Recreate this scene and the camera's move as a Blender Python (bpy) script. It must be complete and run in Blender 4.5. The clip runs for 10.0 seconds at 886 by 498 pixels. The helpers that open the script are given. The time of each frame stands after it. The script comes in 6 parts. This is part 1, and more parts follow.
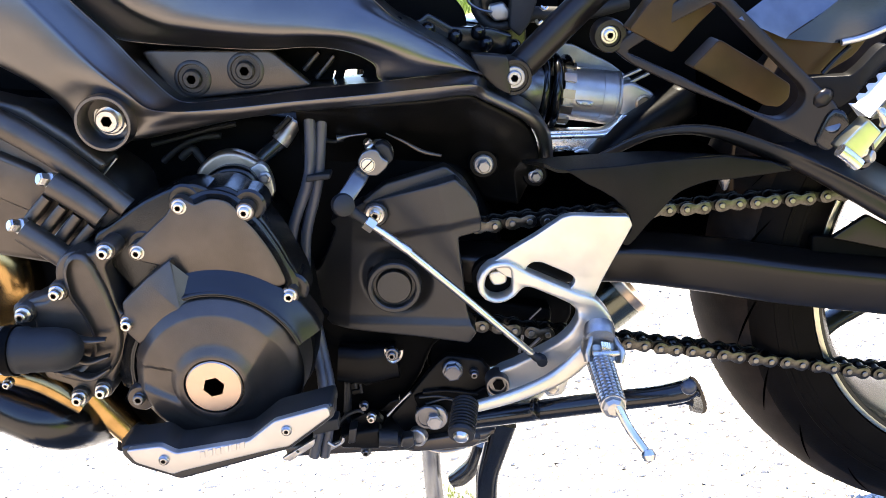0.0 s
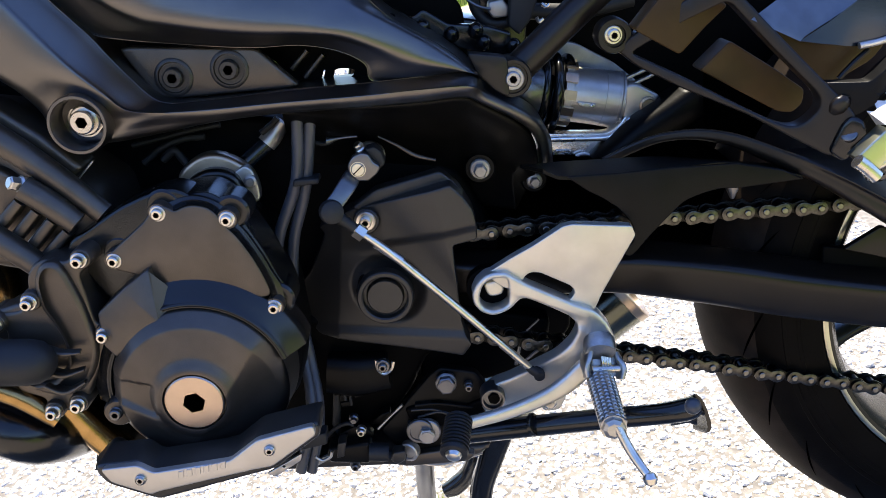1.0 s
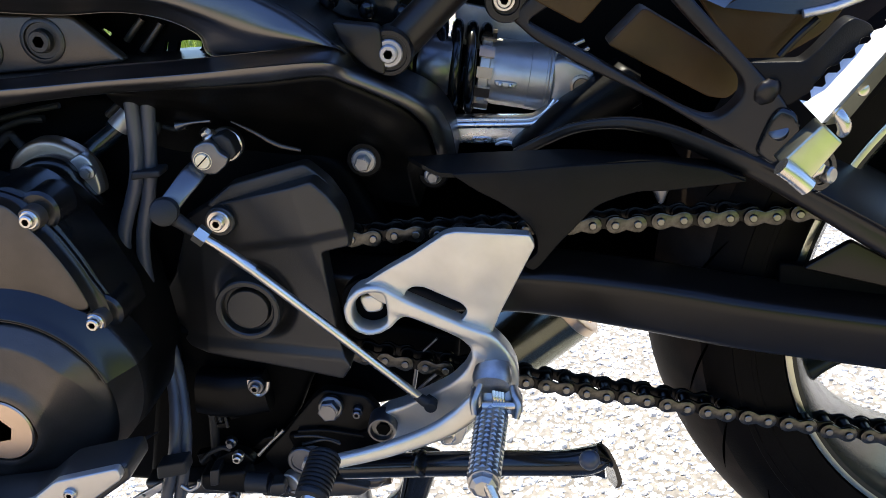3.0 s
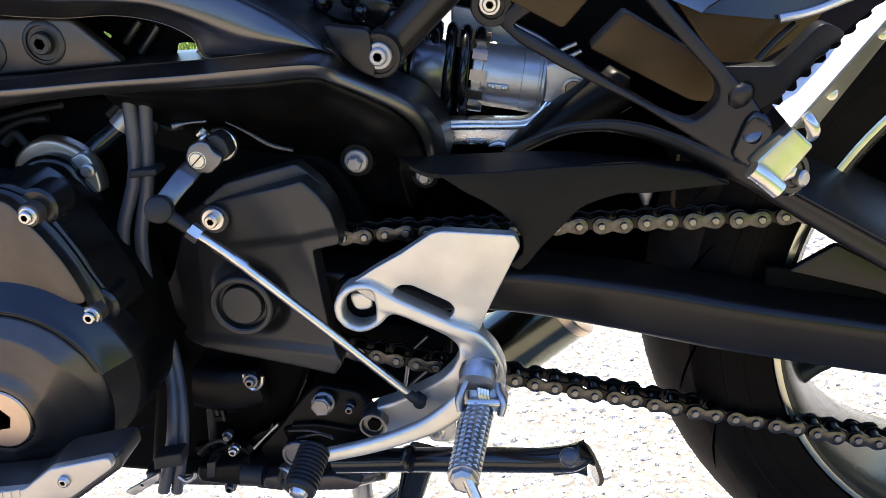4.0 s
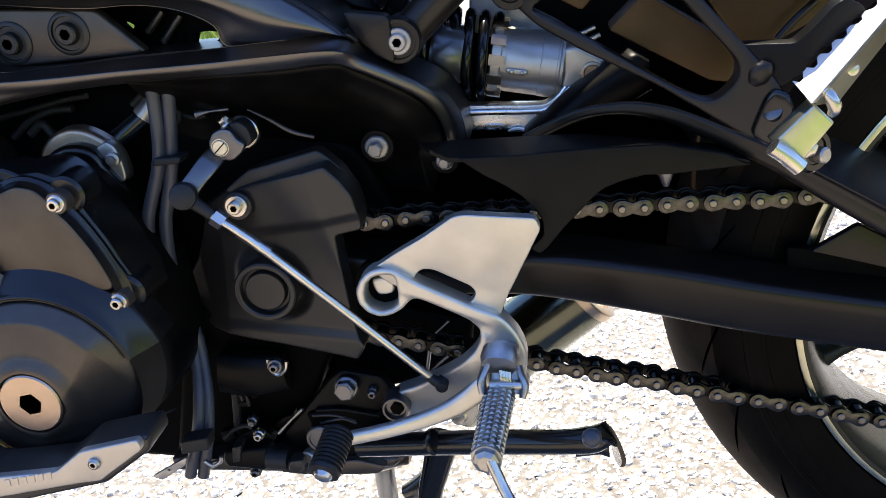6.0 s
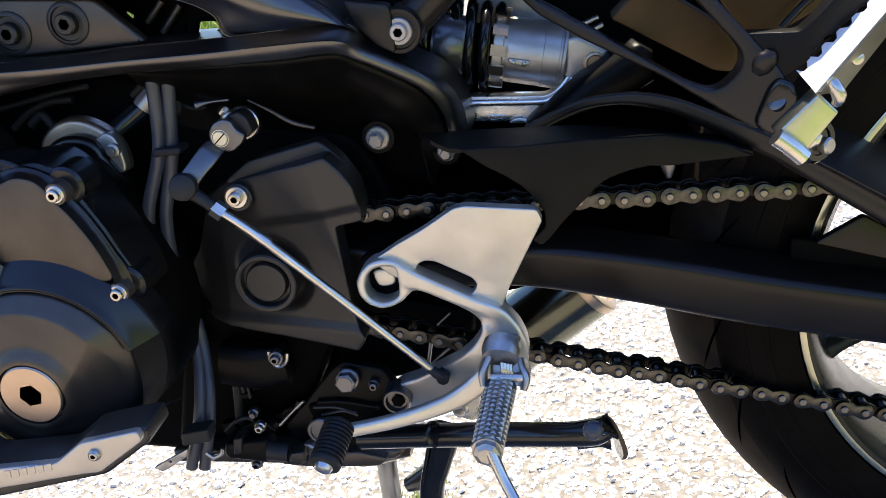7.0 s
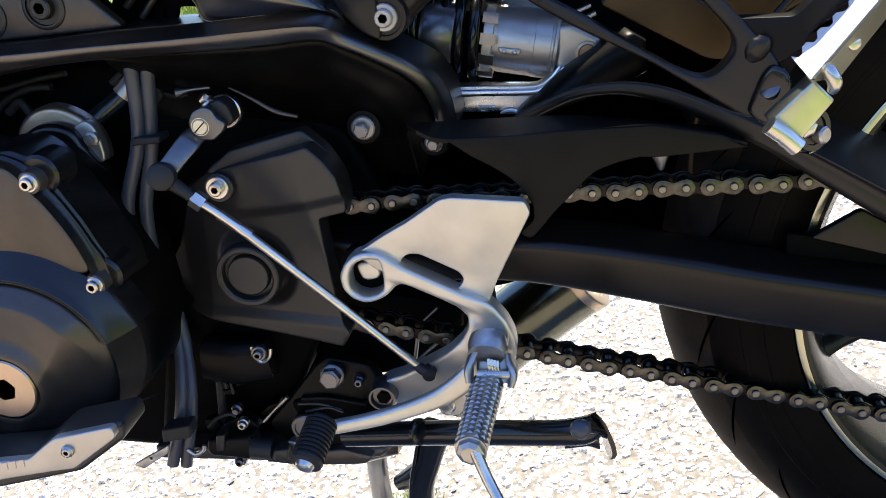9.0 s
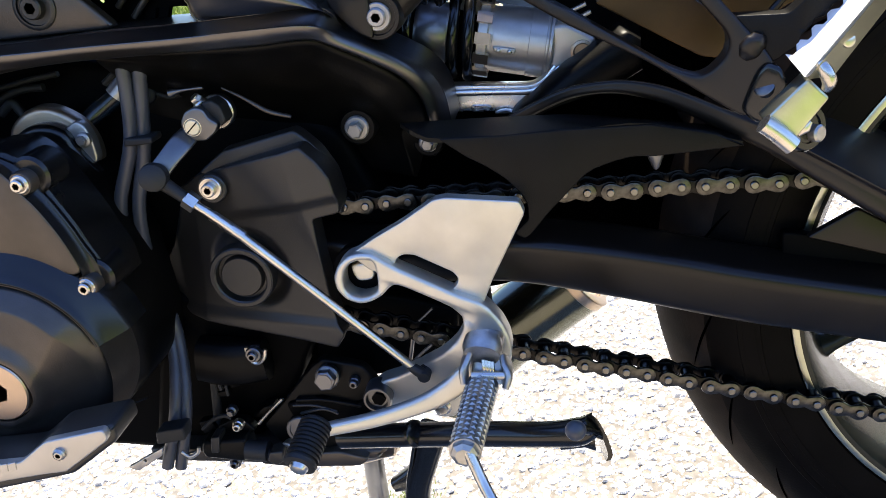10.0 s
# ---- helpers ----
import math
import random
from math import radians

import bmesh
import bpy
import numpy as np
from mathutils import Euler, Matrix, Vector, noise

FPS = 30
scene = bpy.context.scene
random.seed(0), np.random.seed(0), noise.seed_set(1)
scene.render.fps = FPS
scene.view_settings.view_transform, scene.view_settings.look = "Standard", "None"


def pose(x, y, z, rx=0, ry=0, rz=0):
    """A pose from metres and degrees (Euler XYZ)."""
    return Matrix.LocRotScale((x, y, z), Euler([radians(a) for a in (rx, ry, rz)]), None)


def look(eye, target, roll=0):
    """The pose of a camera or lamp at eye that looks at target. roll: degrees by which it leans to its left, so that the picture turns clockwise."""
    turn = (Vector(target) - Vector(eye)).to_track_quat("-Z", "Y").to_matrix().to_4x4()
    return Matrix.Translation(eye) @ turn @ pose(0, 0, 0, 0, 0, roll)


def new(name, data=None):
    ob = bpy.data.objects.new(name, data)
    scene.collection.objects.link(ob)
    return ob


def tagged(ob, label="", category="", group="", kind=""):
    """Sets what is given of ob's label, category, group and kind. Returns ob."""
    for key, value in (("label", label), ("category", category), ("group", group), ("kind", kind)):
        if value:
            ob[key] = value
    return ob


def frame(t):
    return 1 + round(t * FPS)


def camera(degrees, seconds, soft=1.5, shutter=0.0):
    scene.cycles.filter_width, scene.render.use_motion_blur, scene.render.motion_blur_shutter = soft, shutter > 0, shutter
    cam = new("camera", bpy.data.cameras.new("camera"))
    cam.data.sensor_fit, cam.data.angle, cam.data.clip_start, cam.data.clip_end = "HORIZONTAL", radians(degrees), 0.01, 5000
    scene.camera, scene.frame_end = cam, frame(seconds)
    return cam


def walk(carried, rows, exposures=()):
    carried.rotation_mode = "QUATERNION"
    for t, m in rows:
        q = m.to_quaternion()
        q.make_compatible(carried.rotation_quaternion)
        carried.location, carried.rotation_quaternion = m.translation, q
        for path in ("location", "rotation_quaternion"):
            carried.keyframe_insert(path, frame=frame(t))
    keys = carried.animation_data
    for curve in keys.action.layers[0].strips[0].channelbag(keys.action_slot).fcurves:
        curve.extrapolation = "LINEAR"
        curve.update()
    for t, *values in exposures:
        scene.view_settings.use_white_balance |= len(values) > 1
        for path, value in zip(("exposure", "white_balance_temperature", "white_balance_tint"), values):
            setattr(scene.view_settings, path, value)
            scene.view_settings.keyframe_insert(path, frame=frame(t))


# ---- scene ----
from mathutils.geometry import delaunay_2d_cdt

cam = camera(55.74, 10.0, soft=0.85)
PATH = [
    (0, (-0.0301, -0.7170, 0.7239), (-0.0428, -0.2500, 0.5460), -7.79),
    (0.5, (-0.0495, -0.7093, 0.7293), (-0.0605, -0.2423, 0.5509), -7.39),
    (1, (-0.0242, -0.6797, 0.7255), (-0.0373, -0.2146, 0.5423), -7.33),
    (1.5, (0.0250, -0.6909, 0.7250), (0.0108, -0.2263, 0.5407), -7.57),
    (2, (0.0406, -0.6405, 0.7049), (-0.0031, -0.1801, 0.5150), -8.92),
    (2.5, (0.0820, -0.5670, 0.6897), (0.0338, -0.1092, 0.4945), -8.47),
    (3, (0.1198, -0.5590, 0.6911), (0.0627, -0.1020, 0.4965), -8.06),
    (4.5, (0.1513, -0.5726, 0.6899), (0.0754, -0.1169, 0.4986), -8.50),
    (5, (0.1550, -0.5750, 0.6886), (0.0766, -0.1202, 0.4963), -8.80),
    (5.5, (0.1550, -0.5745, 0.6877), (0.0741, -0.1203, 0.4949), -9.14),
    (6, (0.1461, -0.5738, 0.6860), (0.0626, -0.1205, 0.4922), -9.31),
    (7.5, (0.1494, -0.5682, 0.6802), (0.0613, -0.1177, 0.4819), -9.34),
    (8, (0.1506, -0.5641, 0.6759), (0.0612, -0.1140, 0.4772), -9.21),
    (8.5, (0.1529, -0.5590, 0.6745), (0.0637, -0.1090, 0.4757), -9.22),
    (9, (0.1561, -0.5564, 0.6723), (0.0682, -0.1059, 0.4741), -9.16),
    (9.5, (0.1587, -0.5532, 0.6735), (0.0716, -0.1025, 0.4755), -9.29),
    (10, (0.1596, -0.5527, 0.6702), (0.0715, -0.1021, 0.4723), -9.34),
]
walk(cam, [(t, look(eye, target, roll)) for t, eye, target, roll in PATH], exposures=[(0.0, 2.55, 7450, 9), (0.5, 2.0, 7350, 8), (1.0, 1.7, 7150, 8), (1.5, 1.32, 6950, 7), (2.5, 1.1, 6600, 4), (3.0, 1.66, 7000, 5), (3.5, 1.85, 7150, 6), (4.5, 2.12, 7300, 7), (5.0, 1.85, 7350, 7), (5.5, 1.7, 7350, 7), (7.5, 1.66, 7400, 7), (9.0, 1.7, 7400, 7), (10.0, 1.85, 7400, 7)])

# ---- light: open sky, sun high behind the motorcycle ----
SUN_EL, SUN_AZ = radians(66), radians(-6)
sky_world = bpy.data.worlds.new("sky")
scene.world = sky_world
sky_world.use_nodes = True
wn = sky_world.node_tree.nodes
sky = wn.new("ShaderNodeTexSky")
sky.sky_type, sky.sun_disc = "NISHITA", False
sky.sun_elevation, sky.sun_rotation = SUN_EL, SUN_AZ
sky.air_density, sky.dust_density, sky.ozone_density = 1.15, 0.1, 6.0
sat = wn.new("ShaderNodeHueSaturation")
sat.inputs["Hue"].default_value, sat.inputs["Saturation"].default_value = 0.516, 1.12
sky_world.node_tree.links.new(sky.outputs[0], sat.inputs["Color"])
sky_world.node_tree.links.new(sat.outputs[0], wn["Background"].inputs[0])
wn["Background"].inputs[1].default_value = 0.135
sun = new("sun", bpy.data.lights.new("sun", "SUN"))
sun.data.energy, sun.data.angle, sun.data.color = 3.6, radians(0.55), (1.0, 0.95, 0.87)
sun.matrix_world = look((math.sin(SUN_AZ) * math.cos(SUN_EL), math.cos(SUN_AZ) * math.cos(SUN_EL), math.sin(SUN_EL)), (0, 0, 0))

# ---- materials ----
def mat(name, base, rough=0.5, metal=0.0, vary=0.15, scale=40.0, bump=0.0, grain=600.0, coat=0.0, tint=None, spec=0.5):
    """A surface with blotches at one scale and grain at another; sizes in repeats per metre."""
    m = bpy.data.materials.new(name)
    m.use_nodes = True
    nt = m.node_tree
    b = nt.nodes["Principled BSDF"]
    b.inputs["Metallic"].default_value = metal
    b.inputs["Coat Weight"].default_value = coat
    b.inputs["Specular IOR Level"].default_value = spec
    b.inputs["Coat Roughness"].default_value = 0.12
    co = nt.nodes.new("ShaderNodeTexCoord")
    n1 = nt.nodes.new("ShaderNodeTexNoise")
    n1.inputs["Scale"].default_value, n1.inputs["Detail"].default_value = scale, 5
    n2 = nt.nodes.new("ShaderNodeTexNoise")
    n2.inputs["Scale"].default_value, n2.inputs["Detail"].default_value = grain, 2
    nt.links.new(co.outputs["Object"], n1.inputs["Vector"])
    nt.links.new(co.outputs["Object"], n2.inputs["Vector"])
    r = nt.nodes.new("ShaderNodeValToRGB")
    lo = [max(0, c * (1 - vary)) for c in base]
    hi = [min(1, c * (1 + vary)) for c in (tint or base)]
    r.color_ramp.elements[0].position, r.color_ramp.elements[1].position = 0.35, 0.65
    r.color_ramp.elements[0].color, r.color_ramp.elements[1].color = (*lo, 1), (*hi, 1)
    nt.links.new(n1.outputs["Fac"], r.inputs[0])
    nt.links.new(r.outputs[0], b.inputs["Base Color"])
    mr = nt.nodes.new("ShaderNodeMapRange")
    mr.inputs["To Min"].default_value, mr.inputs["To Max"].default_value = max(0.03, rough - 0.035), min(1, rough + 0.035)
    nt.links.new(n1.outputs["Fac"], mr.inputs["Value"])
    nt.links.new(mr.outputs[0], b.inputs["Roughness"])
    if bump:
        bp = nt.nodes.new("ShaderNodeBump")
        bp.inputs["Strength"].default_value, bp.inputs["Distance"].default_value = bump, 0.0006
        nt.links.new(n2.outputs["Fac"], bp.inputs["Height"])
        nt.links.new(bp.outputs[0], b.inputs["Normal"])
    return m


M_PAINT = mat("satin_black_paint", (0.138, 0.131, 0.127), 0.34, metal=1.0, vary=0.05, bump=0.04)
M_CASE = mat("graphite_casting", (0.088, 0.074, 0.061), 0.38, metal=0.75, vary=0.12, bump=0.2, grain=900, spec=0.8)
M_PLASTIC = mat("black_plastic", (0.013, 0.011, 0.009), 0.4, vary=0.2, bump=0.2, grain=1200, spec=0.58)
# Near-black base: the shade inside the machine is put into the colour.
M_DARK = mat("shade_black_metal", (0.0008, 0.0008, 0.0008), 0.6, vary=0.3, bump=0.1, spec=0.06)
M_GLOSS = mat("gloss_black", (0.004, 0.004, 0.004), 0.2, vary=0.2)
M_ALU = mat("cast_aluminium", (0.63, 0.60, 0.53), 0.42, metal=0.85, vary=0.06, bump=0.1, grain=1500)
M_STEEL = mat("zinc_steel", (0.62, 0.585, 0.53), 0.28, metal=1.0, vary=0.12, bump=0.05)
M_PIN = mat("bright_chain_pin", (0.18, 0.172, 0.155), 0.3, metal=1.0, vary=0.2, scale=180)
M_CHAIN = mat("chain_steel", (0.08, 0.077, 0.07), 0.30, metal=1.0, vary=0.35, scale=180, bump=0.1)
# Oil-black steel that also carries the shade of the chain's far side.
M_CHAIN_DARK = mat("oily_shaded_chain_steel", (0.02, 0.019, 0.018), 0.35, metal=1.0, vary=0.3, scale=150)
M_RUBBER = mat("black_rubber", (0.007, 0.007, 0.007), 0.62, vary=0.2, bump=0.2)
M_TYRE = mat("tyre_rubber", (0.0038, 0.0028, 0.0021), 0.5, vary=0.3, scale=25, bump=0.3, grain=500, spec=0.05)
# Browner than the sidewalls: dust, plus the light on the tread in the base.
M_TREAD = mat("dusty_lit_tread", (0.021, 0.0145, 0.0105), 0.7, vary=0.3, scale=30, bump=0.3, grain=500, spec=0.06)
M_GOLD = mat("bronze_plug", (0.55, 0.42, 0.32), 0.36, metal=1.0, vary=0.06, bump=0.05)
M_HEADER = mat("heat_tinted_pipe", (0.40, 0.25, 0.10), 0.22, metal=1.0, vary=0.3, scale=30)
M_HOSE = mat("blue_grey_hose", (0.042, 0.046, 0.056), 0.36, vary=0.15, bump=0.1)
M_SHOCK = mat("brushed_shock_body", (0.60, 0.565, 0.52), 0.42, metal=0.9, vary=0.1, bump=0.1)
M_PEG = mat("cast_peg_alloy", (0.45, 0.435, 0.41), 0.42, metal=1.0, vary=0.15, scale=120, bump=0.1)
M_RIM = mat("satin_rim_paint", (0.028, 0.027, 0.017), 0.26, vary=0.2, spec=0.26)
M_TAIL = mat("brown_black_panel", (0.05, 0.027, 0.008), 0.4, vary=0.15, bump=0.1, spec=0.2)
# Black without sheen that paints the shade of tread grooves and fender hollow.
M_SHADEBLACK = mat("shade_black_rubber", (0.0004, 0.0004, 0.0004), 0.9, spec=0.0)
M_SWING = mat("black_swingarm_paint", (0.006, 0.0043, 0.0032), 0.3, vary=0.15, bump=0.04, spec=0.3)
M_GREY = mat("worn_grey_casting", (0.36, 0.345, 0.33), 0.4, metal=0.8, vary=0.2, bump=0.15)
M_BRKT = mat("dark_bracket_paint", (0.010, 0.0075, 0.0058), 0.34, vary=0.1, bump=0.06, spec=0.36)
# Darkened casting for recessed and downward faces; shade is in the base.
M_CASEDARK = mat("shade_black_casting", (0.0025, 0.0022, 0.0019), 0.42, vary=0.4, scale=60, bump=0.2, spec=0.14)
M_ARM = mat("dark_zinc_steel", (0.16, 0.16, 0.165), 0.32, metal=0.9, vary=0.15, bump=0.05)
M_BRASS = mat("pale_brass", (0.78, 0.70, 0.50), 0.35, metal=0.5, vary=0.08)
M_POLISH = mat("polished_dark_steel", (0.10, 0.105, 0.085), 0.2, metal=1.0, vary=0.1)
M_TAN = mat("heat_browned_steel", (0.42, 0.33, 0.25), 0.3, metal=0.9, vary=0.15)
# White base: part of the sun on the peg bar is in the colour.
M_PEGTOP = mat("sunlit_white_alloy", (0.82, 0.82, 0.80), 0.5, metal=0.1, vary=0.06, scale=120, bump=0.2, grain=400)
# Olive in the base paints the lawn's reflection on bare alloy.
M_OLIVE = mat("lawn_tinted_alloy", (0.5, 0.5, 0.38), 0.3, metal=1.0, vary=0.12, bump=0.1)
M_LINK = mat("machined_alloy_link", (0.88, 0.87, 0.85), 0.28, metal=0.95, vary=0.05, bump=0.08)
M_GUARD = mat("matt_black_guard", (0.005, 0.0046, 0.004), 0.4, vary=0.2, bump=0.25, grain=1200, spec=0.14)
# Dark glossy copy of the casting; shade of turned-away sides is in it.
M_FLANK = mat("shade_gloss_casting", (0.005, 0.0048, 0.0045), 0.26, vary=0.1, bump=0.1, grain=900, spec=0.5)
M_PIPE = mat("teal_black_rubber_pipe", (0.004, 0.010, 0.016), 0.24, vary=0.2, spec=0.6)
M_SKID = mat("silver_trim_plate", (0.50, 0.48, 0.45), 0.4, metal=0.9, vary=0.05, bump=0.1, grain=1500)

# ---- building helpers: millimetres from a chain pin, x along the machine, y away, z up ----
H, MID = 0.467, 0.095


def V(p):
    return Vector((p[0] / 1000, p[1] / 1000 - MID, p[2] / 1000 + H))


bike = new("motorcycle")
bike.location = (0, MID, 0)
tagged(bike, "black naked motorcycle with bare silver peg bracket on gravel", "motorcycle")


LABELS = {
    "bracket_plate": "brushed silver alloy plate", "bracket_arm": "cast silver alloy arm with a bolt eye", "gear_lever": "satin silver forged lever",
    "shift_rod": "thin zinc-plated steel rod", "tyre": "black rubber tyre with curved grooves", "rim": "dark satin cast rim",
    "muffler": "polished dark steel exhaust", "header_pipe": "heat-tinted golden pipe", "trim_plate": "silver trim plate with raised bars",
    "hose": "blue-grey rubber hose", "chain_guard": "matt black plastic guard", "swingarm": "gloss black box-section swingarm",
    "shock_body": "brushed silver shock body", "spring": "gloss black coil spring", "sprocket_cover": "matt black moulded cover",
    "cover_dome": "domed graphite casting", "upper_frame_spar": "satin black frame casting", "passenger_bracket": "dark painted cast bracket",
    "fuel_tank": "satin black tank", "seat": "black padded seat", "peg_hinge": "bare alloy hinge block", "tail_panel": "brown-black plastic panel",
}


def part(name, bm, material, parent=None, label="", sharp=38):
    bmesh.ops.remove_doubles(bm, verts=bm.verts, dist=1e-6)
    bmesh.ops.recalc_face_normals(bm, faces=bm.faces)
    me = bpy.data.meshes.new(name)
    bm.to_mesh(me)
    bm.free()
    me.materials.append(material)
    me.polygons.foreach_set("use_smooth", [True] * len(me.polygons))
    me.set_sharp_from_angle(angle=radians(sharp))
    ob = new(name, me)
    ob.parent = parent if parent else bike
    if label or name in LABELS:
        ob["label"] = label or LABELS[name]
    return ob


def B():
    return bmesh.new()


def rounded(pts, r=4.0, n=3, closed=True):
    """Rounds every corner of an outline by about r."""
    out, k = [], len(pts)
    P3 = [Vector(p) for p in pts]
    for i, p in enumerate(P3):
        if not closed and i in (0, k - 1):
            out.append(p)
            continue
        a, b = P3[i - 1] - p, P3[(i + 1) % k] - p
        d1, d2 = min(r, a.length * 0.45), min(r, b.length * 0.45)
        s, e = p + a.normalized() * d1, p + b.normalized() * d2
        for j in range(n + 1):
            t = j / n
            out.append(s * (1 - t) ** 2 + p * 2 * t * (1 - t) + e * t * t)
    return out


def spline(pts, n=6, closed=False):
    """A smooth curve through points of any dimension."""
    P3 = [np.array(p, float) for p in pts]
    k, out = len(P3), []
    for i in range(k if closed else k - 1):
        p0 = P3[i - 1] if (i or closed) else 2 * P3[0] - P3[1]
        p1, p2 = P3[i], P3[(i + 1) % k]
        p3 = P3[(i + 2) % k] if (closed or i + 2 < k) else 2 * P3[-1] - P3[-2]
        for j in range(n):
            t = j / n
            out.append(0.5 * (2 * p1 + (p2 - p0) * t + (2 * p0 - 5 * p1 + 4 * p2 - p3) * t * t + (3 * p1 - p0 - 3 * p2 + p3) * t ** 3))
    if not closed:
        out.append(P3[-1])
    return [tuple(float(v) for v in p) for p in out]


def circle(c, r, n=28, squash=1.0):
    return [(c[0] + r * math.cos(2 * math.pi * i / n), c[1], c[2] + squash * r * math.sin(2 * math.pi * i / n)) for i in range(n)]


def slab(bm, outline, thick=6.0, bevel=1.5, holes=(), steps=3):
    """A plate facing -y with rounded front edges; holes go through."""
    fronts, backs = [], []
    for loop_no, loop in enumerate([outline, *holes]):
        pts = [Vector(p) for p in loop]
        k = len(pts)
        area = sum(pts[i].x * pts[(i + 1) % k].z - pts[(i + 1) % k].x * pts[i].z for i in range(k))
        sign = (1 if area > 0 else -1) * (1 if loop_no == 0 else -1)
        inward = []
        for i in range(k):
            e1, e2 = pts[i] - pts[i - 1], pts[(i + 1) % k] - pts[i]
            n1, n2 = Vector((-e1.z, 0, e1.x)), Vector((-e2.z, 0, e2.x))
            n1.normalize(), n2.normalize()
            s = n1 + n2
            if s.length < 1e-6:
                s = n1
            s.normalize()
            inward.append(s * sign / max(0.5, s.dot(n1)))
        rings = [[bm.verts.new(V((p.x, p.y + thick, p.z))) for p in pts]]
        for j in range(steps + 1):
            a = math.pi / 2 * j / steps
            ins, dy = bevel * (1 - math.cos(a)), bevel * (1 - math.sin(a))
            rings.append([bm.verts.new(V((p.x + ins * w.x, p.y + dy, p.z + ins * w.z))) for p, w in zip(pts, inward)])
        for r1, r2 in zip(rings, rings[1:]):
            for i in range(k):
                bm.faces.new((r1[i], r1[(i + 1) % k], r2[(i + 1) % k], r2[i]))
        fronts.append(rings[-1]), backs.append(rings[0])
    for loops in (fronts, backs):
        edges = []
        for ring in loops:
            for i in range(len(ring)):
                edges.append(bm.edges.get((ring[i], ring[(i + 1) % len(ring)])) or bm.edges.new((ring[i], ring[(i + 1) % len(ring)])))
        bmesh.ops.triangle_fill(bm, use_beauty=True, use_dissolve=False, edges=edges, normal=(0, -1, 0))
    return bm


def sweep(bm, path, sizes, n=20, power=2.6, smooth=6, tilt=0.0):
    """A bar along a path with a rounded section: sizes are (half height, half depth) at each point."""
    rows = spline([(*p, *s) for p, s in zip(path, sizes)], smooth)
    P3 = [Vector(r[:3]) for r in rows]
    rings = []
    for i, r in enumerate(rows):
        t = (P3[min(i + 1, len(P3) - 1)] - P3[max(i - 1, 0)]).normalized()
        side = Vector((0, 1, 0))
        up = t.cross(side)
        if up.length < 1e-4:
            up = Vector((0, 0, 1))
        up.normalize()
        side = up.cross(t).normalized()
        ring = []
        for k in range(n):
            a = 2 * math.pi * k / n
            ca, sa = math.cos(a), math.sin(a)
            u = math.copysign(abs(sa) ** (2 / power), sa) * r[3]
            w = math.copysign(abs(ca) ** (2 / power), ca) * r[4]
            q = P3[i] + up * (u * math.cos(tilt) + w * math.sin(tilt)) + side * (w * math.cos(tilt) - u * math.sin(tilt))
            ring.append(bm.verts.new(V(q)))
        rings.append(ring)
    for r1, r2 in zip(rings, rings[1:]):
        for k in range(n):
            bm.faces.new((r1[k], r1[(k + 1) % n], r2[(k + 1) % n], r2[k]))
    bm.faces.new(rings[0])
    bm.faces.new(rings[-1])
    return bm


def tube(bm, path, r, n=12, smooth=5):
    """A round bar of radius r (or radii) along a path in any direction."""
    rr = r if isinstance(r, (list, tuple)) else [r] * len(path)
    rows = spline([(*p, q) for p, q in zip(path, rr)], smooth) if smooth > 1 and len(path) > 2 else [(*p, q) for p, q in zip(path, rr)]
    P3 = [Vector(q[:3]) for q in rows]
    rings, side = [], None
    for i, q in enumerate(rows):
        t = (P3[min(i + 1, len(P3) - 1)] - P3[max(i - 1, 0)]).normalized()
        if side is None:
            side = t.orthogonal().normalized()
        side = (side - t * side.dot(t)).normalized()
        up = t.cross(side)
        rings.append([bm.verts.new(V(P3[i] + (side * math.cos(2 * math.pi * k / n) + up * math.sin(2 * math.pi * k / n)) * q[3])) for k in range(n)])
    for r1, r2 in zip(rings, rings[1:]):
        for k in range(n):
            bm.faces.new((r1[k], r1[(k + 1) % n], r2[(k + 1) % n], r2[k]))
    bm.faces.new(rings[0])
    bm.faces.new(rings[-1])
    return bm


def lathe(bm, c, axis, profile, n=28, turn=0.0, cap=True):
    """A turned solid: profile of (radius, distance along axis)."""
    a = Vector(axis).normalized()
    s = a.orthogonal().normalized()
    u = a.cross(s)
    c = Vector(c)
    rings = []
    for r, d in profile:
        if r < 1e-3:
            rings.append([bm.verts.new(V(c + a * d))])
        else:
            rings.append([bm.verts.new(V(c + a * d + (s * math.cos(turn + 2 * math.pi * k / n) + u * math.sin(turn + 2 * math.pi * k / n)) * r)) for k in range(n)])
    for r1, r2 in zip(rings, rings[1:]):
        for k in range(n):
            if len(r1) == 1 and len(r2) == 1:
                continue
            if len(r1) == 1:
                bm.faces.new((r1[0], r2[k], r2[(k + 1) % n]))
            elif len(r2) == 1:
                bm.faces.new((r1[k], r1[(k + 1) % n], r2[0]))
            else:
                bm.faces.new((r1[k], r1[(k + 1) % n], r2[(k + 1) % n], r2[k]))
    for ring in (rings[0], rings[-1]):
        if cap and len(ring) > 2:
            bm.faces.new(ring)
    return bm


def loft(bm, lines, n=8, closed=False):
    """A skin over several lines, each a smooth curve with the same number of points."""
    rows = [[bm.verts.new(V(p)) for p in spline(line, n)] for line in lines]
    if closed:
        rows.append(rows[0])
    for r1, r2 in zip(rows, rows[1:]):
        for i in range(len(r1) - 1):
            bm.faces.new((r1[i], r1[i + 1], r2[i + 1], r2[i]))
    if closed:
        bm.faces.new([r[0] for r in rows[:-1]])
        bm.faces.new([r[-1] for r in rows[:-1]])
    return bm


